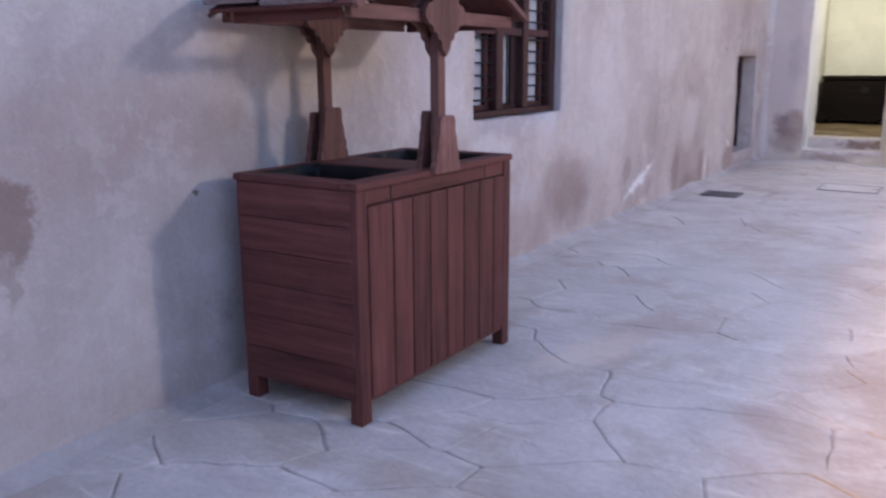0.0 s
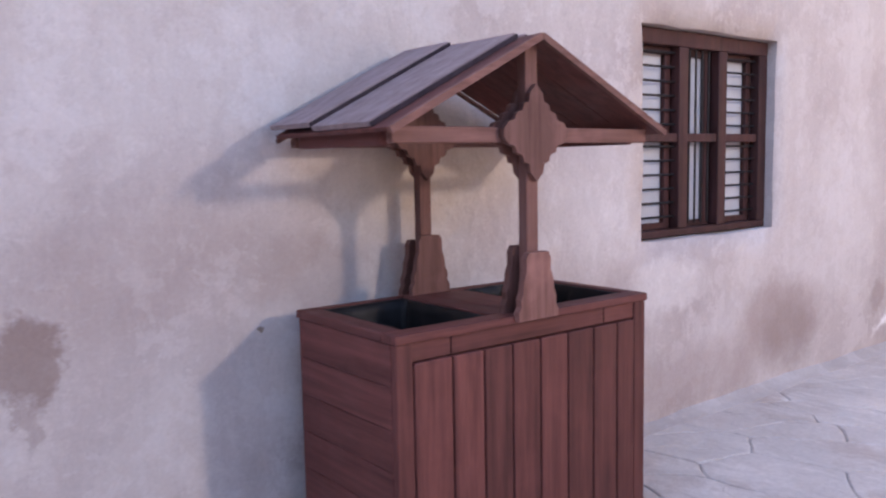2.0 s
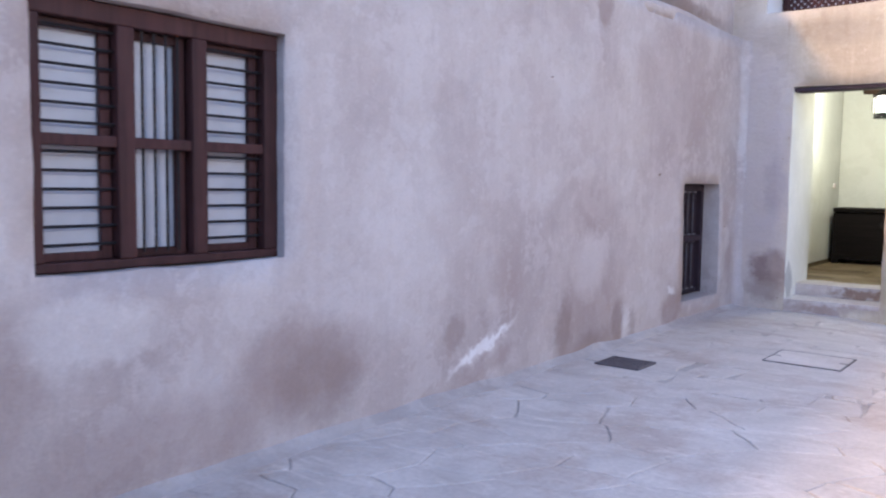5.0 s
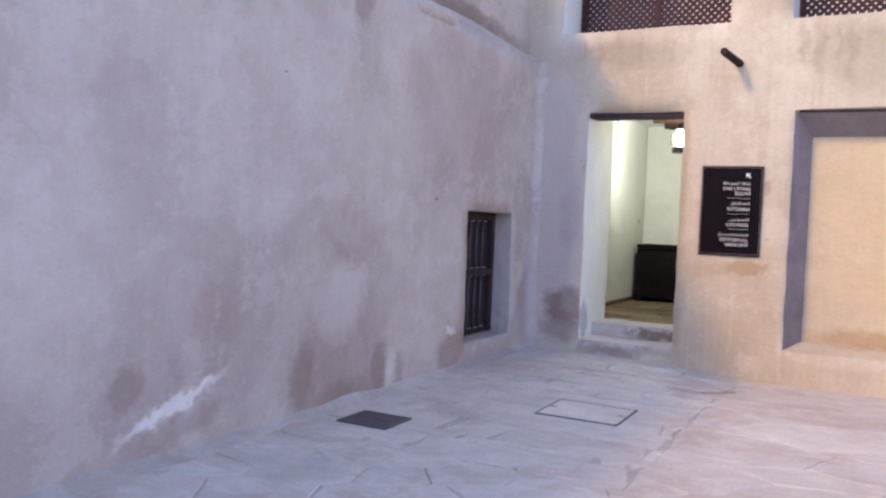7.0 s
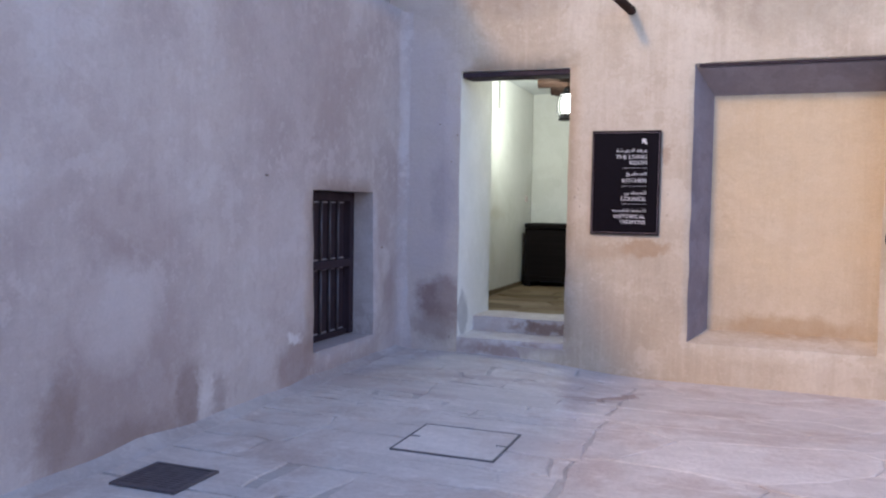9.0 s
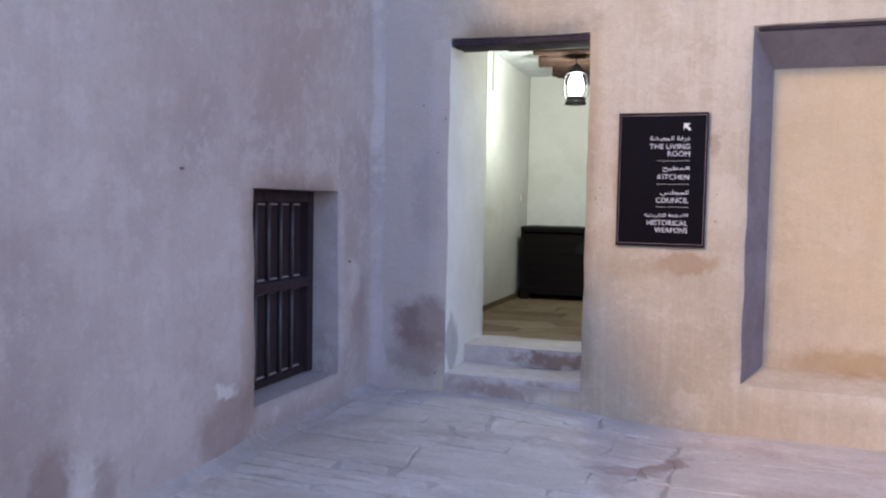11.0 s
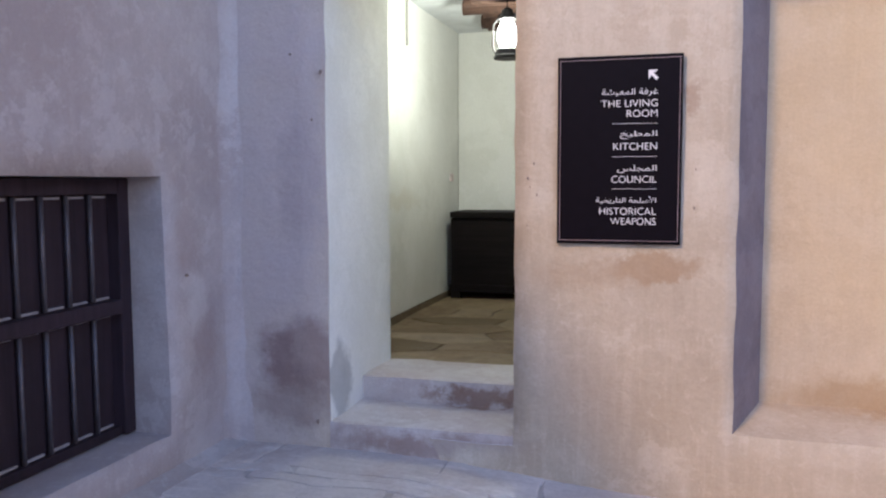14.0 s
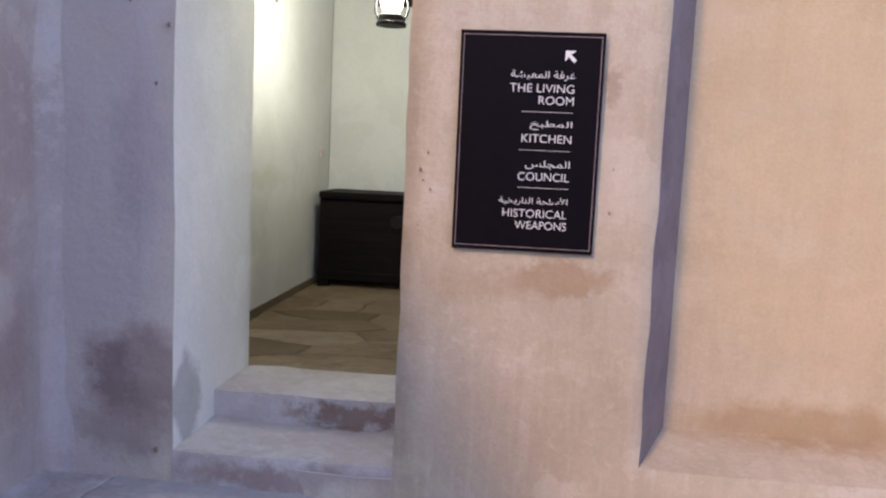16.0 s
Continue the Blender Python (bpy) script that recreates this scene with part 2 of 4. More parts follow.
WET, PINK, PALE = (0.25, 0.18, 0.155), (0.33, 0.25, 0.225), (0.8, 0.78, 0.75)
M_LEFT = plaster("plaster_long_wall", (0.53, 0.475, 0.445), (0.62, 0.575, 0.555), (0.432, 0.37, 0.345), [
    ((0, 8.45, 0.5), (0.5, 0.3, 0.9), (0.36, 0.3, 0.3), 0.35, 0.6),
    ((0, 8.2, 1.15), (0.5, 0.13, 0.25), (0.42, 0.34, 0.31), 0.5, 0.5),
    ((0, -2.93, 0.90), (0.5, 0.115, 0.165), WET, 0.8, 0.25),
    ((0, -2.95, 0.68), (0.5, 0.03, 0.14), WET, 0.4, 0.5),
    ((0, -3.35, 0.68), (0.5, 0.16, 0.24), WET, 0.5, 0.4),
    ((0, -1.9, 1.05), (0.5, 0.3, 0.22), PINK, 0.45, 0.5),
    ((0, -0.05, 0.6), (0.5, 0.26, 0.38), PINK, 0.45, 0.5),
    ((0, 1.6, 0.46), (0.5, 0.62, 0.3), PINK, 0.6, 0.4),
    ((0, 1.65, 0.32), (0.5, 0.4, 0.33), WET, 0.5, 0.5),
    ((0, 0.7, 0.2), (0.5, 0.9, 0.28), PINK, 0.5, 0.5),
    ((0, 2.92, 0.44), (0.5, 0.15, 0.13), WET, 0.4, 0.5),
    ((0, 3.3, 0.5), (0.5, 0.14, 0.1), PINK, 0.35, 0.5),
    ((0, 4.85, 0.34), (0.5, 0.72, 0.62), PINK, 0.5, 0.45),
    ((0, 4.85, 0.74), (0.5, 0.36, 0.35), (0.6, 0.55, 0.525), 0.7, 0.5),
    ((0, 4.42, 0.28), (0.5, 0.16, 0.3), WET, 0.55, 0.45),
    ((0, 4.95, 0.06), (0.5, 0.55, 0.16), WET, 0.5, 0.6),
    ((0, 5.42, 0.2), (0.5, 0.13, 0.3), WET, 0.6, 0.45),
    ((0, 5.72, 0.12), (0.5, 0.09, 0.22), WET, 0.45, 0.6),
    ((0, 5.58, 0.18), (0.5, 0.09, 0.2), PALE, 0.4, 0.6),
    ((0, 4.9, 1.25), (0.5, 0.5, 0.3), PINK, 0.35, 0.5),
    ((0, 3.55, 0.75), (0.5, 0.22, 0.34), PINK, 0.35, 0.5),
    ((0, 6.65, 0.18), (0.5, 0.34, 0.24), PINK, 0.65, 0.4),
    ((0, 6.7, 2.45), (0.5, 1.2, 0.7), PINK, 0.2, 0.2),
    ((0, 0.35, 0.78), (0.5, 0.42, 0.2), PALE, 0.4, 0.4),
    ((0, 5.0, 3.02), (0.5, 0.16, 0.28), WET, 0.55, 0.4),
    ((0, 8.3, 0.6), (0.5, 0.2, 0.3), PINK, 0.5, 0.5),
    ((0, 8.25, 0.85), (0.5, 0.12, 0.22), PALE, 0.3, 0.5),
    ((-0.15, 6.9, 3.36), (0.14, 1.7, 0.13), (0.24, 0.19, 0.17), 0.8, 0.6),
    ((0, 2.5, 1.2), (0.5, 0.7, 0.8), PALE, 0.2, 0.7),
    ((0, 3.26, 0.30), (0.5, 0.5, 0.055), (0.82, 0.81, 0.8), 0.85, 0.5, 21),
    ((0, 3.3, 0.15), (0.5, 0.5, 0.1), PINK, 0.45, 0.5, 15),
    ((0, 6.62, 0.39), (0.5, 0.15, 0.05), (0.8, 0.79, 0.78), 0.75, 0.6, -25),
    ((0, -0.3, 1.25), (0.5, 0.5, 0.4), PALE, 0.3, 0.7),
    # yellow light under the bin roof, painted into the wall colour
    ((0, -1.3, 1.5), (0.5, 0.8, 0.35), (0.57, 0.46, 0.28), 0.4, 0.7),
    ((0, -2.6, 1.15), (0.5, 0.6, 0.35), PINK, 0.3, 0.7),
])
M_END = plaster("plaster_end_wall", (0.565, 0.48, 0.36), (0.65, 0.57, 0.45), (0.46, 0.375, 0.27), [
    # tone of the long wall towards the corner, with a darker patch
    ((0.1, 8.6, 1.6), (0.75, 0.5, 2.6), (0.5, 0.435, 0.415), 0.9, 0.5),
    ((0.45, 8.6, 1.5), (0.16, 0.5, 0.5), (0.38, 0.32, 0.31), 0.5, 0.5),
    ((2.28, 8.6, 1.05), (0.24, 0.5, 0.085), (0.4, 0.28, 0.17), 0.75, 0.35),
    ((2.0, 8.6, 0.99), (0.34, 0.5, 0.1), (0.44, 0.33, 0.22), 0.5, 0.5),
    ((2.16, 8.6, 2.22), (0.07, 0.5, 0.2), (0.44, 0.35, 0.25), 0.45, 0.5),
    ((1.95, 8.6, 0.42), (0.35, 0.5, 0.26), (0.46, 0.36, 0.26), 0.4, 0.5),
    ((0.42, 8.6, 0.5), (0.3, 0.5, 0.28), (0.25, 0.17, 0.15), 0.75, 0.4),
    ((0.3, 8.6, 0.48), (0.1, 0.5, 0.22), (0.16, 0.1, 0.1), 0.5, 0.5),
    ((0.36, 8.6, 0.26), (0.3, 0.5, 0.2), WET, 0.6, 0.5),
    ((0.9, 8.6, 3.25), (0.9, 0.5, 0.25), (0.3, 0.25, 0.2), 0.5, 0.7),
    ((3.5, 8.6, 3.15), (0.9, 0.5, 0.45), (0.32, 0.27, 0.2), 0.5, 0.6),
    ((3.47, 8.93, 0.38), (0.82, 0.2, 0.15), (0.36, 0.24, 0.13), 0.75, 0.6),
    # more ochre over the niche back
    ((3.5, 8.93, 1.6), (1.1, 0.2, 1.5), (0.64, 0.47, 0.25), 0.5, 0.5),
    ((4.35, 8.6, 1.9), (0.5, 0.2, 1.2), (0.64, 0.46, 0.27), 0.4, 0.7),
    ((2.47, 8.6, 1.83), (0.055, 0.4, 0.09), (0.36, 0.26, 0.18), 0.6, 0.5),
    ((1.2, 8.5, 0.1), (0.6, 0.6, 0.1), PINK, 0.5, 0.6),
] + [((x, 8.6, 3.42 - 0.5 * r), (0.035 + 0.02 * (k % 3), 0.3, r), (0.34, 0.27, 0.2), 0.5, 0.7)
     for k, (x, r) in enumerate(((0.5, 0.16), (0.68, 0.3), (0.9, 0.2), (1.12, 0.26), (2.72, 0.34), (2.86, 0.42), (3.02, 0.3), (3.12, 0.45), (3.5, 0.2)))],
    streak=0.7)
M_WHITE = plaster("white_limewash", (0.8, 0.8, 0.78), (0.85, 0.85, 0.83), (0.74, 0.74, 0.71), [
    ((0.62, 8.76, 0.34), (0.4, 0.17, 0.27), (0.42, 0.42, 0.42), 0.85, 0.3),
    ((0.1, 10.9, 1.3), (0.4, 1.0, 0.1), (0.62, 0.58, 0.48), 0.4, 0.5)], streak=0.15, relief=0.25, blotch=0.2)
# darker plaster that holds the shade of the niche's left reveal and soffit
M_REVEAL_SHADE = plaster("shaded_reveal", (0.3, 0.26, 0.27), (0.36, 0.32, 0.33), (0.22, 0.19, 0.2), streak=0.2)
M_FILLET = plaster("cement_fillet", (0.5, 0.46, 0.43), (0.6, 0.56, 0.53), (0.4, 0.35, 0.32), relief=0.6)
M_STEP = plaster("worn_step_render", (0.6, 0.55, 0.51), (0.7, 0.66, 0.63), (0.46, 0.38, 0.34), [
    ((1.35, 9.09, 0.2), (0.5, 0.06, 0.06), (0.27, 0.17, 0.12), 0.95, 0.5),
    ((1.1, 8.59, 0.05), (0.8, 0.08, 0.1), (0.33, 0.24, 0.2), 0.8, 0.6)], relief=0.6)
M_BRUSH_X = wood("red_brown_timber_x", (0.06, 0.018, 0.0155), (0.15, 0.05, 0.042), 0)
M_BRUSH_Y = wood("red_brown_timber_y", (0.06, 0.018, 0.0155), (0.15, 0.05, 0.042), 1)
M_BRUSH_Z = wood("red_brown_timber_z", (0.06, 0.018, 0.0155), (0.15, 0.05, 0.042), 2)
M_WORN_Y = wood("weathered_timber_y", (0.085, 0.034, 0.027), (0.2, 0.098, 0.08), 1, wear=0.3)
M_WORN_Z = wood("weathered_timber_z", (0.085, 0.034, 0.027), (0.2, 0.098, 0.08), 2, wear=0.3)
M_ROOF = wood("weathered_roof_board", (0.2, 0.14, 0.14), (0.33, 0.255, 0.255), 1, rough=0.6, wear=0.15)
M_FRAME = wood("dark_window_timber", (0.03, 0.011, 0.011), (0.07, 0.027, 0.025), 2)
M_SCREEN = wood("dark_lattice_timber", (0.03, 0.011, 0.011), (0.075, 0.03, 0.028), 2, rough=0.7)
M_GRILLE = wood("dark_grille_timber", (0.02, 0.013, 0.017), (0.042, 0.026, 0.034), 2, rough=0.7, wear=0.0)
M_RIM = plain("dull_steel_rim", (0.13, 0.12, 0.125), 0.6, 0.4)
M_BAR = plain("worn_grey_bar", (0.10, 0.09, 0.10), 0.5, 0.3)
M_BEAD = plain("worn_pale_bead", (0.3, 0.27, 0.27), 0.6, 0.0, 0.3)
M_POLE = wood("old_pole", (0.018, 0.009, 0.0065), (0.045, 0.023, 0.016), 1, rough=0.9)
M_CHEST = wood("blackened_chest_timber", (0.004, 0.003, 0.003), (0.012, 0.008, 0.008), 0, rough=0.6, wear=0.08, gloss=0.12)
M_IRON = plain("dark_iron", (0.02, 0.018, 0.02), 0.55, 0.7)
M_LINER = plain("black_liner", (0.008, 0.008, 0.009), 0.5)
M_LINER.node_tree.nodes["Principled BSDF"].inputs["Specular IOR Level"].default_value = 0.2
# near-black colour that stands for unlit depth behind openings
M_DARK = plain("unlit_interior", (0.01, 0.009, 0.012), 0.9)
M_CEIL = plain("limewashed_ceiling", (0.72, 0.74, 0.77), 0.6, 0, 0.08, 6)
M_SHUTTER = plain("white_painted_shutter", (0.46, 0.475, 0.5), 0.5, 0, 0.08, 6)
PAVING_STAINS = [
    ((2.27, 7.68, -0.05), (0.34, 0.085, 0.5), (0.26, 0.18, 0.15), 0.75, 0.4, 66),
    ((2.02, 7.4, -0.05), (0.28, 0.1, 0.5), (0.3, 0.22, 0.19), 0.6, 0.5, 10),
    ((1.2, 7.6, 0.0), (0.7, 0.09, 0.5), (0.38, 0.3, 0.27), 0.5, 0.5, 8),
    ((0.9, 6.9, 0.0), (0.5, 0.07, 0.5), (0.4, 0.32, 0.29), 0.5, 0.5, -6),
    ((2.0, 5.9, 0.0), (0.4, 0.3, 0.5), (0.45, 0.36, 0.32), 0.45, 0.6, 30),
    ((1.1, -2.9, 0.0), (0.14, 0.06, 0.5), (0.42, 0.25, 0.2), 0.6, 0.5, 30),
    ((1.2, -0.75, 0.0), (0.45, 0.18, 0.5), (0.68, 0.57, 0.47), 0.6, 0.5, 70),
]
M_FLAG = stone("flagstone", [(0.61, 0.55, 0.5), (0.7, 0.64, 0.585), (0.65, 0.59, 0.54), (0.73, 0.67, 0.61), (0.63, 0.575, 0.53)], stains=PAVING_STAINS)
M_FLAG_IN = stone("room_flagstone", [(0.2, 0.14, 0.075), (0.4, 0.31, 0.19), (0.29, 0.21, 0.12), (0.48, 0.38, 0.26)])
M_MORTAR = stone("mortar", [(0.5, 0.46, 0.42), (0.6, 0.55, 0.5)], stains=PAVING_STAINS)
M_MORTAR_IN = stone("dark_room_joint", [(0.16, 0.12, 0.075), (0.22, 0.165, 0.1)])
M_SAND = stone("sandy_ground", [(0.42, 0.35, 0.28), (0.46, 0.38, 0.3)])
M_SIGN = plain("sign_black_enamel", (0.006, 0.004, 0.006), 0.45, 0, 0.1)
M_SIGN.node_tree.nodes["Principled BSDF"].inputs["Specular IOR Level"].default_value = 0.06
M_LETTER = plain("sign_white_print", (0.75, 0.72, 0.7), 0.5, 0, 0.03)
M_RED = plain("red_enamel", (0.36, 0.035, 0.025), 0.35, 0, 0.1)
M_PRINT = plain("faded_red_label", (0.5, 0.24, 0.22), 0.5, 0, 0.5, 90)
M_RUBBER = plain("black_rubber", (0.012, 0.011, 0.011), 0.6)
M_CONDUIT = plain("grey_plastic_conduit", (0.33, 0.33, 0.3), 0.5, 0, 0.1)
M_CHIP = plain("bare_plaster_chip", (0.26, 0.2, 0.165), 0.9, 0, 0.3, 60)
M_LABEL = plain("pale_label", (0.65, 0.55, 0.55), 0.5, 0, 0.15)
M_GLOW = plain("lit_lantern_glass", (1.0, 1.0, 0.8), 0.3, 0, 0.0, 5, emit=5.0)


# ---- building helpers ----
def box(bm, x0, x1, y0, y1, z0, z1, bevel=0.0):
    r = bmesh.ops.create_cube(bm, size=1.0, matrix=Matrix.LocRotScale(((x0 + x1) / 2, (y0 + y1) / 2, (z0 + z1) / 2), None, (x1 - x0, y1 - y0, z1 - z0)))
    if bevel:
        es = list({e for v in r["verts"] for e in v.link_edges})
        bmesh.ops.bevel(bm, geom=es, offset=bevel, segments=2, affect="EDGES", profile=0.5)


def rod(bm, a, b, r0, r1=None, seg=10):
    a, b = Vector(a), Vector(b)
    d = b - a
    m = Matrix.Translation((a + b) / 2) @ d.to_track_quat("Z", "Y").to_matrix().to_4x4()
    bmesh.ops.create_cone(bm, cap_ends=True, segments=seg, radius1=r0, radius2=r0 if r1 is None else r1, depth=d.length, matrix=m)


def lathe(bm, profile, centre, seg=20):
    rings = []
    for r, z in profile:
        rings.append([bm.verts.new((centre[0] + r * math.cos(2 * math.pi * i / seg), centre[1] + r * math.sin(2 * math.pi * i / seg), centre[2] + z))
                      for i in range(seg)])
    for p, q in zip(rings, rings[1:]):
        for i in range(seg):
            bm.faces.new((p[i], p[(i + 1) % seg], q[(i + 1) % seg], q[i]))
    bm.faces.new(rings[0][::-1])
    bm.faces.new(rings[-1])


def prism(bm, outline, axis, a, b):
    """Extrude a closed outline (u, v) along axis from a to b. axis x: (y, z), y: (x, z), z: (x, y)."""
    def at(u, v, w):
        return {"x": (w, u, v), "y": (u, w, v), "z": (u, v, w)}[axis]
    p = [bm.verts.new(at(u, v, a)) for u, v in outline]
    q = [bm.verts.new(at(u, v, b)) for u, v in outline]
    k = len(p)
    bm.faces.new(p[::-1])
    bm.faces.new(q)
    for i in range(k):
        bm.faces.new((p[i], p[(i + 1) % k], q[(i + 1) % k], q[i]))


def mesh_of(name, bm, material, smooth=False):
    bmesh.ops.recalc_face_normals(bm, faces=bm.faces)
    me = bpy.data.meshes.new(name)
    bm.to_mesh(me)
    bm.free()
    for mt in (material if isinstance(material, (list, tuple)) else [material]):
        me.materials.append(mt)
    if smooth:
        for p in me.polygons:
            p.use_smooth = True
    return me


def part(name, bm, material, parent, label="", smooth=False):
    ob = new(name, mesh_of(name, bm, material, smooth))
    if parent:
        ob.parent = parent
        ob.matrix_parent_inverse = parent.matrix_world.inverted() if parent.data is None else Matrix()
    if label:
        ob["label"] = label
    return ob


def boxpart(name, dims, material, parent, label="", bevel=0.004):
    bm = bmesh.new()
    box(bm, *dims, bevel=bevel)
    return part(name, bm, material, parent, label)


def thing(name, place, label, category, group=""):
    e = new(name)
    e.empty_display_size = 0.1
    e.location = place
    bpy.context.view_layer.update()
    return tagged(e, label, category, group)


def slab(name, axis, span, height, front, back, openings, materials, label, step=0.16, rough=0.006, jitter=0.010):
    """A wall with uneven plaster on its front and openings through it. axis 'y': runs along y with its face at x=front;
    'x': runs along x with its face at y=front. openings: (u0, u1, v0, v1, reveal material index)."""
    def cuts(lo, hi, marks):
        c = sorted({lo, hi, *[m for m in marks if lo < m < hi]})
        out = []
        for p, q in zip(c, c[1:]):
            k = max(1, int(round((q - p) / step)))
            out += [p + (q - p) * i / k for i in range(k)]
        return out + [hi]
    us = cuts(*span, [m for o in openings for m in o[:2]])
    vs = cuts(*height, [m for o in openings for m in o[2:4]])
    sign = 1 if front > back else -1

    def hole(u, v):
        for o in openings:
            if o[0] < u < o[1] and o[2] < v < o[3]:
                return o
        return None

    def front_at(u, v):
        q = Vector((u * 0.9, v * 0.9, front))
        w = front + sign * rough * (2.2 * noise.noise(q) + noise.noise(q * 4.1))
        du = jitter * noise.noise(Vector((u * 3, v * 4, 9.1)))
        dv = jitter * noise.noise(Vector((u * 4, v * 3, 4.7)))
        inner = span[0] + 0.01 < u < span[1] - 0.01 and height[0] + 0.01 < v < height[1] - 0.01
        return (w, u + du, v + dv) if axis == "y" and inner else (w, u, v) if axis == "y" else (u + (du if inner else 0), w, v + (dv if inner else 0))

    bm = bmesh.new()
    fv, bv = {}, {}
    for i, u in enumerate(us):
        for j, v in enumerate(vs):
            fv[i, j] = bm.verts.new(front_at(u, v))
            ub, vb = u, v
            for o in openings:
                if len(o) > 5 and o[0] - 1e-6 <= u <= o[1] + 1e-6 and o[2] - 1e-6 <= v <= o[3] + 1e-6:
                    s, t = (u - o[0]) / (o[1] - o[0]), (v - o[2]) / (o[3] - o[2])
                    ub, vb = u + o[5] * (1 - s) + o[6] * s, v + o[7] * (1 - t) + o[8] * t
            bv[i, j] = bm.verts.new((back, ub, vb) if axis == "y" else (ub, back, vb))
    solid = {}
    for i in range(len(us) - 1):
        for j in range(len(vs) - 1):
            solid[i, j] = hole((us[i] + us[i + 1]) / 2, (vs[j] + vs[j + 1]) / 2)
    def quad(a, b, c, d, mi):
        f = bm.faces.new((a, b, c, d))
        f.material_index = mi
        f.smooth = mi == 0
    for (i, j), o in solid.items():
        if o is not None:
            continue
        quad(fv[i, j], fv[i + 1, j], fv[i + 1, j + 1], fv[i, j + 1], 0)
        quad(bv[i, j], bv[i, j + 1], bv[i + 1, j + 1], bv[i + 1, j], 0)
        for di, dj, p, q in ((-1, 0, (i, j), (i, j + 1)), (1, 0, (i + 1, j), (i + 1, j + 1)), (0, -1, (i, j), (i + 1, j)), (0, 1, (i, j + 1), (i + 1, j + 1))):
            nb = solid.get((i + di, j + dj), "edge")
            if nb is None:
                continue
            # index 2, the shade colour, goes on the left reveal only
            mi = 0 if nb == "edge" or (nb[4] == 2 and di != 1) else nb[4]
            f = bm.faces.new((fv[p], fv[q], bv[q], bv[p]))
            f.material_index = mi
    loose = [v for v in bm.verts if not v.link_faces]
    bmesh.ops.delete(bm, geom=loose, context="VERTS")
    ob = part(name, bm, materials, None)
    return tagged(ob, label, "wall", kind="structure")


# ---- structure ----
Y_END = 8.597          # face of the end wall
T_FRONT = 0.335        # depth of the blind niche
Y_ROOM = 9.60          # inner face of the end wall
DOOR = (0.588, 1.61, 0.10, 2.62)
NICHE = (2.668, 4.12, 0.24, 2.612)
LAT_1, LAT_2 = (0.25, 2.02, 3.5, 5.0), (2.6, 4.4, 3.5, 5.0)

slab("wall_long", "y", (-14.0, Y_END + 0.3), (-0.2, 3.2), 0.0, -0.5,
     [(0.10, 1.42, 1.04, 2.212, 0), (6.90, 7.985, 0.215, 1.485, 0)], [M_LEFT], "long cream plaster wall with damp stains and flaking base", rough=0.008)
slab("wall_long_upper", "y", (5.5, Y_END + 0.3), (3.15, 4.35), -0.15, -0.6, [], [M_LEFT], "set-back upper part of the plaster wall", step=0.3)
# added slab that keeps the sun off the ledge in front of it
slab("wall_long_sun_block", "y", (4.4, 5.498), (3.15, 3.55), -0.15, -0.6, [], [M_LEFT], "low set-back wall piece added to shade the ledge", step=0.3)
bm = bmesh.new()
prof = [(-0.48, 3.1), (-0.008, 3.1), (-0.006, 3.19), (-0.018, 3.23), (-0.05, 3.25), (-0.48, 3.25)]
prev = None
for i in range(70):
    y = -13.99 + (Y_END + 13.99) * i / 69
    ring = [bm.verts.new((x + 0.006 * noise.noise(Vector((y, z * 4, 2))), y, z + 0.035 * noise.noise(Vector((y * 0.8, 3, 7))))) for x, z in prof]
    if prev:
        for k in range(len(ring) - 1):
            f = bm.faces.new((prev[k], prev[k + 1], ring[k + 1], ring[k]))
            f.smooth = True
    prev = ring
tagged(part("trim_ledge", bm, M_LEFT, None), "rounded plaster shoulder along the wall", "wall ledge", kind="structure")

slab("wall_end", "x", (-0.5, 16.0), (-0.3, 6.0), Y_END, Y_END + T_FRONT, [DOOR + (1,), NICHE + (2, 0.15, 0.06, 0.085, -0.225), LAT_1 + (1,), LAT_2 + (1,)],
     [M_END, M_WHITE, M_REVEAL_SHADE], "warm ochre plaster end wall with doorway and niche", rough=0.007)
slab("wall_end_core", "x", (-0.5, 16.0), (-0.3, 6.0), Y_END + T_FRONT, Y_ROOM, [DOOR[:3] + (3.02, 1), LAT_1 + (1,), LAT_2 + (1,)],
     [M_END, M_WHITE], "thick core of the end wall behind the niche", rough=0.0, step=0.25, jitter=0.0)
# soft plaster fillet in the corner of the two walls
bm = bmesh.new()
prev = None
for j in range(30):
    z = -0.1 + 3.3 * j / 29
    r = 0.13 + 0.05 * noise.noise(Vector((1.3, z * 1.4, 0))) + 0.05 * max(0, 1 - z / 0.5)
    ring = []
    for a in range(7):
        t = math.pi / 2 * a / 6
        ring.append(bm.verts.new((-0.004 + r * (1 - math.sin(t)), Y_END + 0.004 - r * (1 - math.cos(t)), z)))
    if prev:
        for k in range(6):
            f = bm.faces.new((prev[k], prev[k + 1], ring[k + 1], ring[k]))
            f.smooth = True
    prev = ring
tagged(part("trim_corner", bm, M_LEFT, None), "rounded plaster corner between two walls", "wall corner", kind="structure")

# cement fillets where walls meet the paving
bm = bmesh.new()
prev = None
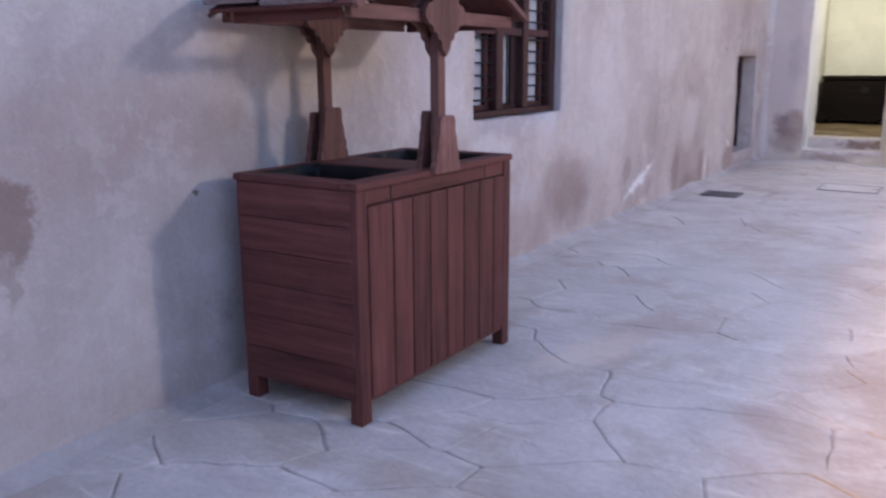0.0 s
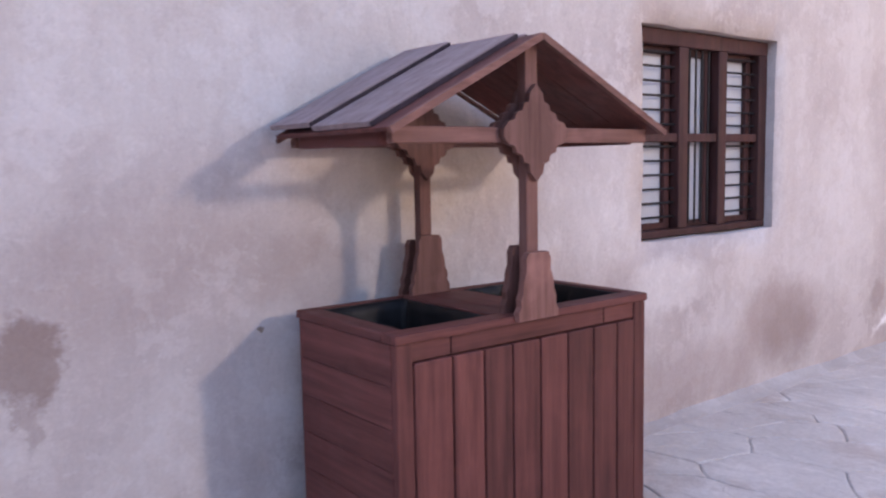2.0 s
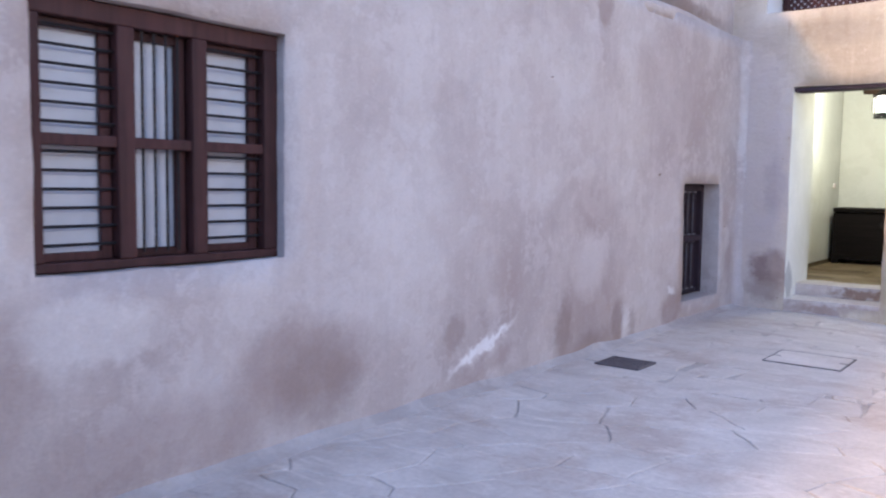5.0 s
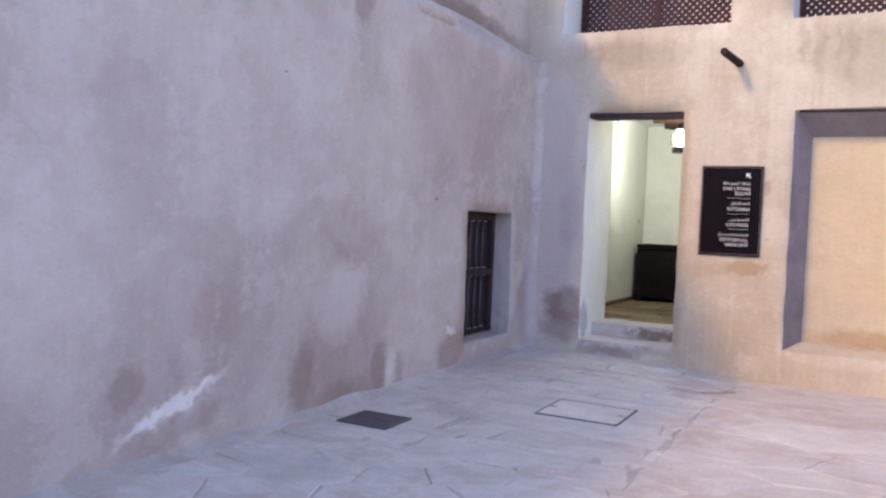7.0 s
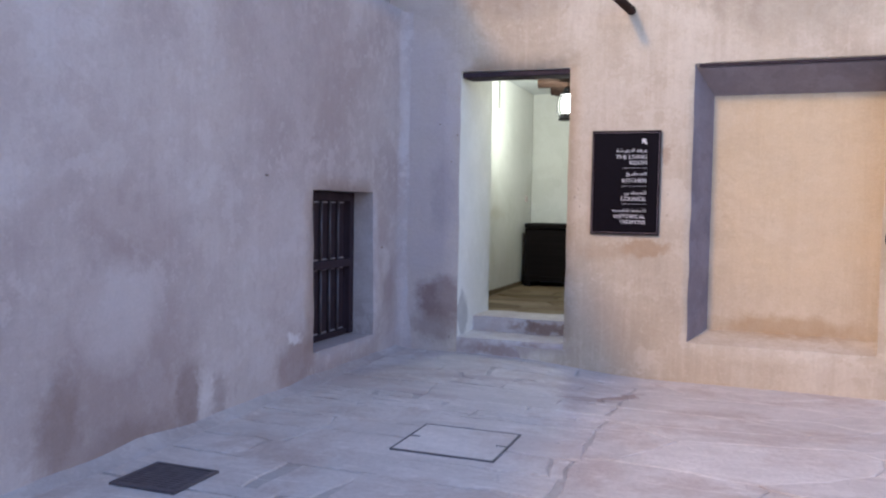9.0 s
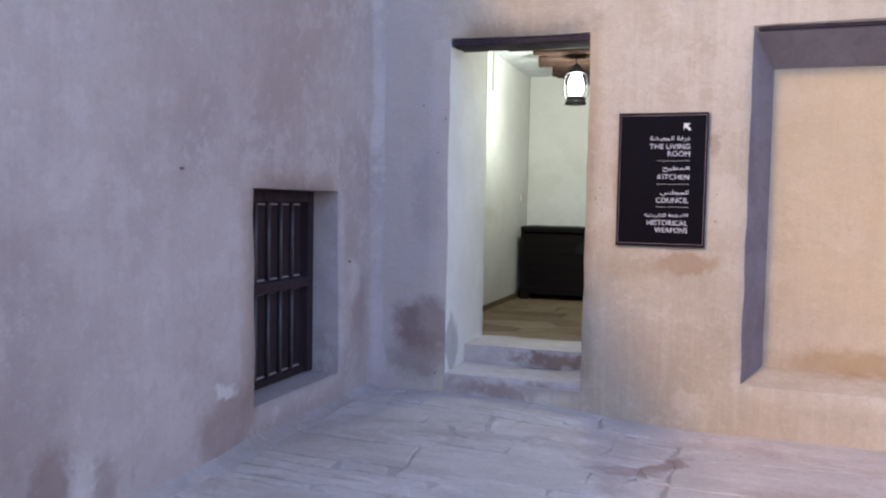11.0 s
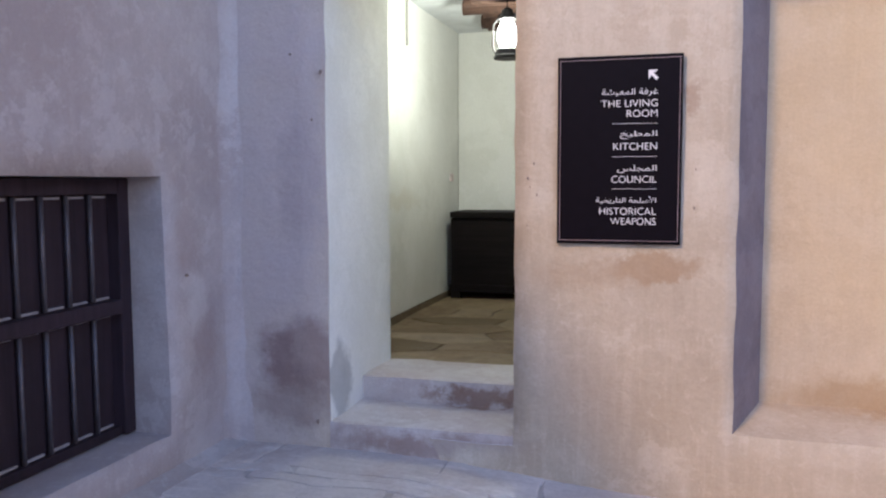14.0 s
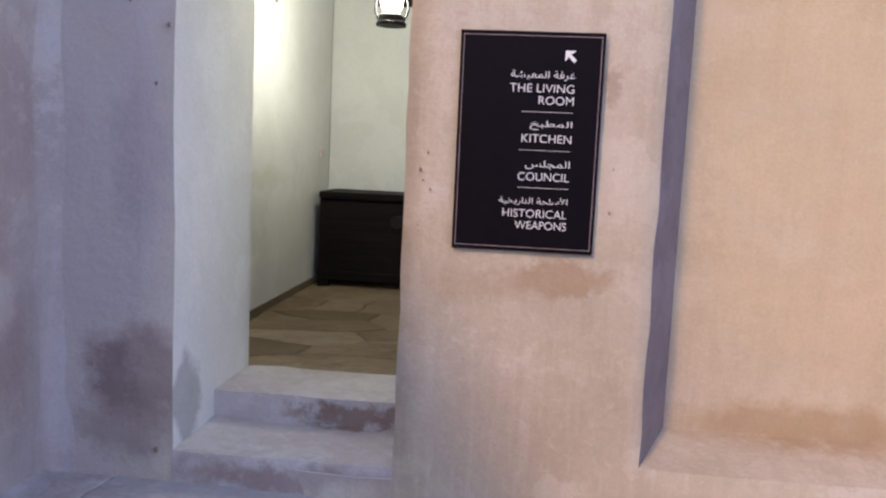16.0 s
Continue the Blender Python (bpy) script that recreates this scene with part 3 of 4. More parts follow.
for i in range(160):
    y = -8.0 + (Y_END + 8.0) * i / 159
    w, h = 0.11 + 0.05 * noise.noise(Vector((y * 1.3, 5, 1))), 0.045 + 0.03 * noise.noise(Vector((y * 2.1, 9, 1)))
    ring = [bm.verts.new((x, y, z)) for x, z in ((-0.02, h), (0.016, h * 0.8), (0.04, h * 0.35), (w * 0.7, 0.010), (w, -0.004))]
    if prev:
        for k in range(4):
            bm.faces.new((prev[k], prev[k + 1], ring[k + 1], ring[k])).smooth = True
    prev = ring
tagged(part("trim_wall_foot", bm, M_FILLET, None), "pale cement fillet along the foot of the long wall", "wall foot", kind="structure")

# unseen plain walls, added to close the courtyard and cut sky light
for nm, d in (("wall_far_side", (13.0, 13.5, -16.5, 8.59, -0.2, 2.9)), ("wall_behind", (-0.5, 13.0, -9.6, -9.1, -0.2, 3.4)),
              ("wall_behind_side", (-0.5, 0.0, -16.5, -14.01, -0.2, 3.2))):
    tagged(boxpart(nm, d, M_END, None, bevel=0.02), "unseen plain plaster wall added to limit sky light", "wall", kind="structure")
# ground
bm = bmesh.new()
bmesh.ops.create_grid(bm, x_segments=1, y_segments=1, size=600, matrix=Matrix.Translation((0, 0, -0.16)))
tagged(part("ground", bm, M_SAND, None), "sandy ground reaching to the horizon", "ground", kind="structure")


def sink(x, y):
    s = lambda v: max(0.0, min(1.0, v)) ** 2 * (3 - 2 * max(0.0, min(1.0, v)))
    return -0.10 * s((y - 6.4) / 2.0) * s((x - 1.0) / 1.4)


bm = bmesh.new()
NX, NY = 110, 150
grid = [[bm.verts.new((-0.3 + 26.2 * (i / NX) ** 1.6, -16.4 + 25.1 * j / NY, 0)) for j in range(NY + 1)] for i in range(NX + 1)]
for row in grid:
    for v in row:
        v.co.z = sink(v.co.x, v.co.y) - 0.009
for i in range(NX):
    for j in range(NY):
        bm.faces.new((grid[i][j], grid[i + 1][j], grid[i + 1][j + 1], grid[i][j + 1]))
pavement = tagged(part("pavement", bm, M_MORTAR, None), "irregular pale flagstone paving with mortar joints", "paving", kind="structure")

# ---- room behind the doorway ----
ZR = 0.288
for nm, d, mt in (("wall_room_side", (-0.3, 0.148, Y_ROOM + 0.002, 13.4, 0, 3.3), M_WHITE), ("wall_room_back", (0.15, 4.2, 13.05, 13.4, 0, 3.3), M_WHITE),
                  ("wall_room_far", (4.2, 4.5, Y_ROOM + 0.002, 13.4, 0, 3.3), M_WHITE)):
    tagged(boxpart(nm, d, mt, None, bevel=0.015), "whitewashed room wall", "wall", kind="structure")
tagged(boxpart("ceiling_room", (-0.3, 4.5, Y_ROOM + 0.002, 13.4, 3.02, 3.2), M_CEIL, None, bevel=0.0), "pale ceiling above timber poles", "ceiling", kind="structure")
room_floor = tagged(boxpart("floor_room", (-0.2, 4.3, Y_ROOM + 0.002, 13.3, 0.0, ZR - 0.012), M_MORTAR_IN, None, bevel=0.0), "brown flagstone room floor", "floor", kind="structure")


def worn_box(name, d, material, label, category):
    bm = bmesh.new()
    box(bm, *d)
    bmesh.ops.subdivide_edges(bm, edges=bm.edges, cuts=9, use_grid_fill=True)
    for v in bm.verts:
        v.co += 0.008 * noise.noise_vector(v.co * 5)
    ob = part(name, bm, material, None, smooth=False)
    return tagged(ob, label, category, kind="structure")


worn_box("step_1", (0.585, 1.63, Y_END - 0.004, 9.12, -0.1, 0.147), M_STEP, "worn rendered doorway step with chipped edge", "step")
worn_box("step_2", (0.585, 1.63, 9.09, Y_ROOM + 0.01, 0.0, ZR), M_STEP, "second worn doorway step, paint flaked off its riser", "step")
# dark lintel boards over the doorway and the niche
lintel = thing("door_lintel", (1.1, 8.7, 2.6), "dark timber lintel boards over the doorway", "lintel")
for k in range(2):
    y = Y_END + 0.012 + k * 0.142
    boxpart("board", (0.60, 1.625, y, y + 0.138, 2.565 + 0.006 * k, 2.612), M_GRILLE, lintel, bevel=0.006)
niche_lintel = thing("niche_lintel", (3.4, 8.7, 2.59), "dark edge board over the blind niche", "lintel")
boxpart("board", (2.70, 4.11, Y_END + 0.01, Y_END + 0.035, 2.58, 2.604), M_GRILLE, niche_lintel, bevel=0.004)
# sloping soffit, its shade put in by the darker plaster
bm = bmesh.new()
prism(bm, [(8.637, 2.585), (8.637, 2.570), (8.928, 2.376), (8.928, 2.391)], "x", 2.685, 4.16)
part("soffit_board", bm, M_REVEAL_SHADE, niche_lintel, "rendered soffit with its shade put into the colour")

# roofless white slabs added behind the lattice so that its holes look bright
for nm, d in (("wall_upper_back", (-0.2, 9.0, 12.0, 12.3, 3.4, 6.4)), ("wall_upper_side", (-0.5, -0.2, 9.8, 12.0, 3.3, 6.0)), ("floor_upper", (-0.5, 16, Y_ROOM, 13.4, 3.22, 3.4))):
    tagged(boxpart(nm, d, M_WHITE, None, bevel=0.0), "plain white plaster slab added behind the lattice", "wall", kind="structure")

# ---- window with shutters in the long wall ----
window_1 = thing("window_1", (-0.12, 0.76, 1.04), "dark brown timber window with iron bars and white shutters", "window")
window_1["kind"] = "structure"
XF0, XF1 = -0.125, -0.06
for d in ((XF0, XF1, 0.095, 1.425, 1.045, 1.088), (XF0, XF1, 0.095, 1.425, 2.12, 2.205), (XF0, XF1, 0.095, 0.175, 1.088, 2.12),
          (XF0, XF1, 1.335, 1.425, 1.088, 2.12), (XF0, XF1, 0.515, 0.60, 1.088, 2.12), (XF0, XF1, 0.90, 0.985, 1.088, 2.12)):
    boxpart("window_frame", d, M_FRAME, window_1, bevel=0.007)
BAYS = ((0.175, 0.515), (0.60, 0.90), (0.985, 1.335))
for k, (a, b) in enumerate(BAYS):
    boxpart("transom", (XF0, XF1 - 0.012, a, b, 1.585, 1.635), M_FRAME, window_1, bevel=0.005)
    shutter = boxpart("shutter", (XF0 - 0.055, XF0 - 0.032, a, b, 1.088, 2.12), M_SHUTTER, window_1, "white painted shutter panel")
    boxpart("stile", (XF0 - 0.03, XF0 + 0.0, a, a + 0.022, 1.088, 2.12), M_FRAME, shutter, "dark brown timber edge")
    boxpart("stile", (XF0 - 0.03, XF0 + 0.0, b - 0.05, b, 1.088, 2.12), M_FRAME, shutter, "dark brown timber edge")
    boxpart("rail", (XF0 - 0.03, XF0 + 0.0, a + 0.022, b - 0.05, 2.08, 2.12), M_FRAME, shutter, "dark brown timber edge")
    boxpart("rail", (XF0 - 0.03, XF0 + 0.0, a + 0.022, b - 0.05, 1.088, 1.125), M_FRAME, shutter, "dark brown timber edge")
    if k == 1:
        for q in range(4):
            bm = bmesh.new()
            y = a + 0.055 + q * 0.062
            rod(bm, (XF0 + 0.03, y, 1.11), (XF0 + 0.03, y, 2.125), 0.007, seg=8)
            part("bar", bm, M_IRON, window_1)
    else:
        for lo, n_bar in ((1.088, 6), (1.635, 6)):
            for q in range(n_bar):
                z = lo + (0.072 if lo < 1.5 else 0.05) + q * (0.48 / n_bar)
                bm = bmesh.new()
                rod(bm, (XF0 + 0.03, a - 0.002, z), (XF0 + 0.03, b + 0.002, z), 0.007, seg=8)
                part("bar", bm, M_IRON, window_1)
# black sheet in place of the unlit space behind the shutters
boxpart("shade_backing", (-0.46, -0.44, 0.08, 1.44, 1.02, 2.23), M_DARK, window_1, bevel=0)

# ---- low barred window ----
window_2 = thing("window_2", (-0.22, 7.44, 0.22), "low dark timber window with iron bars in a deep recess", "window")
window_2["kind"] = "structure"
X0, X1 = -0.26, -0.19
for d in ((X0, X1, 6.895, 6.985, 0.222, 1.48), (X0, X1, 7.90, 7.98, 0.222, 1.48), (X0, X1, 6.985, 7.90, 1.405, 1.48),
          (X0, X1 - 0.02, 6.985, 7.90, 0.222, 0.27), (X0, X1 + 0.004, 6.985, 7.90, 0.825, 0.895)):
    boxpart("window_frame", d, M_GRILLE, window_2, bevel=0.006)
PITCH = 0.915 / 6
for q in range(6):
    y = 6.985 + q * PITCH
    boxpart("slat", (X0 - 0.012, X0 + 0.01, y + 0.003, y + PITCH - 0.003, 0.26, 1.41), M_GRILLE, window_2, bevel=0.005)
for q in range(5):
    y = 6.985 + (q + 1) * PITCH
    for z0, z1 in ((0.27, 0.823), (0.897, 1.403)):
        bm = bmesh.new()
        rod(bm, (X0 + 0.03, y, z0), (X0 + 0.03, y, z1), 0.011, seg=8)
        part("bar", bm, M_BAR, window_2, "worn grey iron bar", smooth=True)
for q in range(6):
    y = 6.985 + q * PITCH
    for z in (0.272, 0.812, 0.898, 1.385):
        boxpart("bead", (X0 + 0.011, X0 + 0.024, y + 0.02, y + PITCH - 0.03, z, z + 0.012), M_BEAD, window_2, "worn pale edge bead", bevel=0.002)
# black sheet for the darkness of the room behind the slats
boxpart("shade_backing", (-0.46, -0.44, 6.85, 8.03, 0.2, 1.5), M_DARK, window_2, bevel=0)

# ---- lattice screens of the upper floor ----
def lattice(x0, x1, z0, z1, y, label):
    t = thing("lattice_screen", ((x0 + x1) / 2, y, z0), label, "screen", "upper lattice screens")
    for d in ((x0, x1, y - 0.03, y + 0.03, z0, z0 + 0.05), (x0, x1, y - 0.03, y + 0.03, z1 - 0.05, z1),
              (x0, x0 + 0.06, y - 0.03, y + 0.03, z0 + 0.05, z1 - 0.05), (x1 - 0.06, x1, y - 0.03, y + 0.03, z0 + 0.05, z1 - 0.05),
              ((x0 + x1) / 2 - 0.035, (x0 + x1) / 2 + 0.035, y - 0.028, y + 0.03, z0 + 0.05, z1 - 0.05)):
        boxpart("frame", d, M_SCREEN, t)
    w, h = x1 - x0 - 0.1, z1 - z0 - 0.08
    ox, oz = x0 + 0.05, z0 + 0.04
    for s in (0, 1):
        c = -h + 0.03
        while c < w:
            u0, u1 = max(0, c), min(w, c + h)
            if u1 - u0 > 0.05:
                v0, v1 = u0 - c, u1 - c
                if s:
                    a, b = (ox + w - u0, oz + v0), (ox + w - u1, oz + v1)
                else:
                    a, b = (ox + u0, oz + v0), (ox + u1, oz + v1)
                nx, nz = (b[1] - a[1]), -(b[0] - a[0])
                k = 0.0165 / math.hypot(nx, nz)
                bm = bmesh.new()
                ya = y - 0.012 + s * 0.012
                prism(bm, [(a[0] + nx * k, a[1] + nz * k), (b[0] + nx * k, b[1] + nz * k), (b[0] - nx * k, b[1] - nz * k), (a[0] - nx * k, a[1] - nz * k)], "y", ya, ya + 0.011)
                part("slat", bm, M_SCREEN, t)
            c += 0.078
    return t


lattice(LAT_1[0] + 0.01, LAT_1[1] - 0.01, 3.505, 4.995, Y_END + 0.6, "dark brown diagonal timber lattice over an upper opening")
lattice(LAT_2[0] + 0.01, LAT_2[1] - 0.01, 3.505, 4.995, Y_END + 0.6, "dark brown diagonal timber lattice over an upper opening")

# ---- wooden litter bin shaped like a small roofed well ----
bin_ = thing("litter_bin", (0.46, -1.45, 0), "red-brown wooden double litter bin shaped like a roofed well", "litter bin")
BX0, BX1, BY0, BY1, BT = 0.15, 0.775, -2.05, -0.845, 0.965
for x0, x1, y0, y1 in ((BX0, BX0 + 0.06, BY0, BY0 + 0.065), (BX1 - 0.06, BX1, BY0, BY0 + 0.065), (BX0, BX0 + 0.06, BY1 - 0.065, BY1), (BX1 - 0.06, BX1, BY1 - 0.065, BY1)):
    boxpart("leg", (x0, x1, y0, y1, 0.0, BT - 0.03), M_BRUSH_Z, bin_, bevel=0.005)
for x0, x1 in ((BX0 + 0.008, BX0 + 0.04), (BX1 - 0.036, BX1 - 0.006)):
    for a, b in ((BY0 + 0.065, -1.829), (-1.825, -1.087), (-1.083, BY1 - 0.065)):
        boxpart("rail", (x0, x1, a, b, 0.872, BT - 0.03), M_BRUSH_Y, bin_)
    boxpart("rail", (x0, x1, BY0 + 0.065, BY1 - 0.065, 0.085, 0.15), M_BRUSH_Y, bin_)
edges = [-1.985, -1.827, -1.692, -1.562, -1.428, -1.288, -1.150, -1.015, -0.912]
for k, (a, b) in enumerate(zip(edges, edges[1:])):
    boxpart("plank", (BX1 - 0.026, BX1 + 0.004, a + 0.003, b - 0.003, 0.10, 0.868), M_BRUSH_Z, bin_, bevel=0.006)
    boxpart("plank", (BX0 + 0.0, BX0 + 0.026, a + 0.003, b - 0.003, 0.10, 0.868), M_BRUSH_Z, bin_, bevel=0.006)
boxpart("panel", (BX1 - 0.05, BX1 - 0.04, BY0 + 0.05, BY1 - 0.05, 0.1, 0.87), M_LINER, bin_, bevel=0)
for y0, y1 in ((BY0 - 0.003, BY0 + 0.018), (BY1 - 0.018, BY1 + 0.003)):
    for k in range(6):
        z0 = 0.10 + k * 0.139
        boxpart("plank", (BX0 + 0.012, BX1 - 0.026, y0, y1, z0 + 0.001, z0 + 0.138), M_BRUSH_X, bin_, bevel=0.004)
# top frame round the two mouths
TZ0, TZ1 = BT - 0.03, BT
for d, mt in (((BX0 - 0.01, 0.175, BY0 - 0.006, BY1 + 0.006, TZ0, TZ1), M_BRUSH_Y), ((0.70, BX1 + 0.008, BY0 - 0.006, BY1 + 0.006, TZ0, TZ1), M_BRUSH_Y),
          ((0.175, 0.70, BY0 - 0.006, -1.975, TZ0, TZ1), M_BRUSH_X), ((0.175, 0.70, -0.89, BY1 + 0.006, TZ0, TZ1), M_BRUSH_X),
          ((0.175, 0.70, -1.60, -1.49, TZ0, TZ1), M_BRUSH_X), ((0.175, 0.70, -1.482, -1.30, TZ0, TZ1 - 0.003), M_BRUSH_X)):
    boxpart("top_frame", d, mt, bin_, bevel=0.005)
for a, b in ((-1.975, -1.60), (-1.30, -0.89)):
    bm = bmesh.new()
    path = []
    for (xa, ya), (xb, yb) in zip([(0.18, a + 0.005), (0.695, a + 0.005), (0.695, b - 0.005), (0.18, b - 0.005)], [(0.695, a + 0.005), (0.695, b - 0.005), (0.18, b - 0.005), (0.18, a + 0.005)]):
        path += [(xa + (xb - xa) * k / 14, ya + (yb - ya) * k / 14) for k in range(14)]
    cx, cy = 0.4375, (a + b) / 2
    prev = None
    for lv, (sc_, z) in enumerate(((1.0, 0.956), (0.97, 0.962), (0.93, 0.955), (0.9, 0.92), (0.89, 0.86), (0.87, 0.78), (0.85, 0.68), (0.82, 0.56), (0.75, 0.48))):
        amp = 0.0 if lv == 0 else 0.004 if lv < 3 else 0.02
        ring = []
        for x, y in path:
            w = noise.noise(Vector((x * 14, y * 14, z * 4)))
            ring.append(bm.verts.new((cx + (x - cx) * sc_ + amp * w, cy + (y - cy) * sc_ + amp * w, z + amp * 0.5 * w)))
        if prev:
            for k in range(len(ring)):
                bm.faces.new((prev[k], prev[(k + 1) % len(ring)], ring[(k + 1) % len(ring)], ring[k]))
        prev = ring
    bm.faces.new(prev)
    part("liner", bm, M_LINER, bin_, "crumpled black plastic bin liner", smooth=True)
# posts with stepped feet and carved diamonds
YC = -1.462
FOOT = [(0.095, 0.0), (0.095, 0.03), (0.083, 0.05), (0.086, 0.075), (0.074, 0.10), (0.07, 0.14), (0.058, 0.17), (0.058, 0.215), (0.046, 0.235)]
DIAM = [(0.0, 0.165), (0.03, 0.135), (0.036, 0.105), (0.058, 0.098), (0.066, 0.075), (0.092, 0.066), (0.1, 0.045), (0.132, 0.036), (0.15, 0.012), (0.15, 0.0)]


def outline_of(half):
    return [(YC + u, v) for u, v in half] + [(YC - u, v) for u, v in reversed(half) if u > 0]


for xa, xb, face in ((0.733, 0.775, 0.777), (0.115, 0.157, 0.113)):
    post = boxpart("post", (xa, xb, YC - 0.028, YC + 0.028, TZ1, 1.885), M_WORN_Z, bin_, bevel=0.004)
    sg = 1 if face > 0.5 else -1
    bm = bmesh.new()
    prism(bm, [(YC + u, 0.945 + v) for u, v in FOOT] + [(YC - u, 0.945 + v) for u, v in reversed(FOOT)], "x", face, face + sg * 0.028)
    part("foot_bracket", bm, M_WORN_Z, post)
    bm = bmesh.new()
    prism(bm, [(YC + u, TZ1 + v) for u, v in FOOT] + [(YC - u, TZ1 + v) for u, v in reversed(FOOT)], "x", (xa if sg > 0 else xb) - sg * 0.002, (xa if sg > 0 else xb) - sg * 0.028)
    part("foot_bracket", bm, M_WORN_Z, post)
    boxpart("tie_beam", (xa + 0.004, xb - 0.006, -2.04, YC - 0.029, 1.555, 1.608), M_WORN_Y, bin_)
    boxpart("tie_beam", (xa + 0.004, xb - 0.006, YC + 0.029, -0.84, 1.555, 1.608), M_WORN_Y, bin_)
    full = [(YC + u, 1.588 + v) for u, v in DIAM] + [(YC + u, 1.588 - v) for u, v in reversed(DIAM[:-1])]
    full += [(YC - u, 1.588 - v) for u, v in DIAM[1:]] + [(YC - u, 1.588 + v) for u, v in reversed(DIAM[1:-1])]
    bm = bmesh.new()
    prism(bm, full, "x", face, face + sg * 0.022)
    part("carved_diamond", bm, M_WORN_Z, post)
    bm = bmesh.new()
    inner = (xa if sg > 0 else xb)
    prism(bm, full, "x", inner - sg * 0.002, inner - sg * 0.02)
    part("carved_diamond", bm, M_WORN_Z, post)
# roof
RIDGE, EAVE, RX0, RX1 = 1.905, 1.588, 0.085, 0.835
for s, ye in ((-1, -2.085), (1, -0.80)):
    run, rise = ye - YC, EAVE - RIDGE
    ln = math.hypot(run, rise)
    ny, nz = abs(rise) / ln * s, abs(run) / ln

    def roof_board(name, x0, x1, lift, thick, t0, t1, mt, label=""):
        a, b = (YC + run * t0, RIDGE + rise * t0), (YC + run * t1, RIDGE + rise * t1)
        bm = bmesh.new()
        prism(bm, [(a[0] + ny * lift, a[1] + nz * lift), (b[0] + ny * lift, b[1] + nz * lift),
                   (b[0] + ny * (lift + thick), b[1] + nz * (lift + thick)), (a[0] + ny * (lift + thick), a[1] + nz * (lift + thick))], "x", x0, x1)
        return part(name, bm, mt, bin_, label)
    for k in range(4):
        xa = RX0 + 0.02 + k * 0.1785
        roof_board("roof_plank", xa, xa + 0.176, 0.0, 0.014, 0.0, 1.0, M_BRUSH_Y)
    for xa, xb, lift in ((RX0 - 0.005, 0.362, 0.032), (0.374, 0.722, 0.016)):
        roof_board("roof_sheet", xa, xb, lift, 0.018, 0.015, 0.99, M_ROOF, "weathered grey-brown roof board")
        roof_board("sheet_edge", xb, xb + 0.008, lift - 0.001, 0.015, 0.015, 0.985, M_GRILLE, "dark edge strip")
    roof_board("verge_board", 0.815, RX1, -0.008, 0.023, 0.0, 1.0, M_WORN_Y)
    roof_board("verge_board", RX0, RX0 + 0.02, -0.016, 0.014, 0.0, 1.0, M_WORN_Y)
    yb = -2.04 if s < 0 else -0.87
    boxpart("eave_board", (0.181, 0.699, yb, yb + 0.03, 1.55, 1.605), M_BRUSH_X, bin_)

# ---- drain and manhole ----
drain = thing("drain_grate", (0.455, 4.635, 0), "dark cast iron drain grate set in the paving", "drain grate")
DX0, DX1, DY0, DY1 = 0.265, 0.648, 4.46, 4.812
for d in ((DX0, DX1, DY0, DY0 + 0.022, 0, 0.014), (DX0, DX1, DY1 - 0.022, DY1, 0, 0.014), (DX0, DX0 + 0.022, DY0 + 0.022, DY1 - 0.022, 0, 0.014),
          (DX1 - 0.022, DX1, DY0 + 0.022, DY1 - 0.022, 0, 0.014)):
    boxpart("frame", d, M_BAR, drain, bevel=0.003)
for k in range(11):
    y = DY0 + 0.026 + k * 0.0275
    boxpart("bar", (DX0 + 0.022, DX1 - 0.022, y, y + 0.019, 0.002, 0.0115), M_BAR, drain, bevel=0.003)
for k in range(4):
    x = DX0 + 0.075 + k * 0.077
    boxpart("cross_bar", (x, x + 0.014, DY0 + 0.022, DY1 - 0.022, 0.001, 0.0095), M_BAR, drain, bevel=0.002)
# thin black sheet standing in for the shaded pit under the bars
boxpart("pit_shade", (DX0 + 0.01, DX1 - 0.01, DY0 + 0.01, DY1 - 0.01, 0.0005, 0.0045), M_DARK, drain, bevel=0)
manhole = thing("manhole_cover", (1.58, 5.8, 0), "stone-filled square manhole cover with dark steel rim", "manhole cover")
MX0, MX1, MY0, MY1 = 1.275, 1.885, 5.52, 6.09
for d in ((MX0, MX1, MY0, MY0 + 0.010, 0, 0.0105), (MX0, MX1, MY1 - 0.010, MY1, 0, 0.0105), (MX0, MX0 + 0.010, MY0 + 0.010, MY1 - 0.010, 0, 0.0105), (MX1 - 0.010, MX1, MY0 + 0.010, MY1 - 0.010, 0, 0.0105)):
    boxpart("rim", d, M_RIM, manhole, bevel=0)
boxpart("infill", (MX0 + 0.010, MX1 - 0.010, MY0 + 0.010, MY1 - 0.010, 0, 0.0085), M_FLAG, manhole, "pale stone infill", bevel=0.002)
for d in ((MX0 + 0.010, MX0 + 0.07, 5.80, 5.815, 0.002, 0.0115), (MX1 - 0.07, MX1 - 0.010, 5.80, 5.815, 0.002, 0.0115)):
    boxpart("keyhole", d, M_RIM, manhole, bevel=0)

# ---- water spout ----
spout = thing("water_spout", (2.16, Y_END, 3.07), "short round timber water spout jutting from the wall", "water spout")
bm = bmesh.new()
rod(bm, (2.15, Y_END + 0.1, 3.07), (2.03, 8.2, 3.13), 0.04, 0.037, seg=14)
part("pole", bm, M_POLE, spout, smooth=False)

# ---- sign ----
sign = thing("direction_sign", (2.119, Y_END, 1.153), "black enamel direction sign with white bilingual lettering", "sign")
SX0, SX1, SZ0, SZ1, SY = 1.826, 2.412, 1.153, 2.053, 8.566
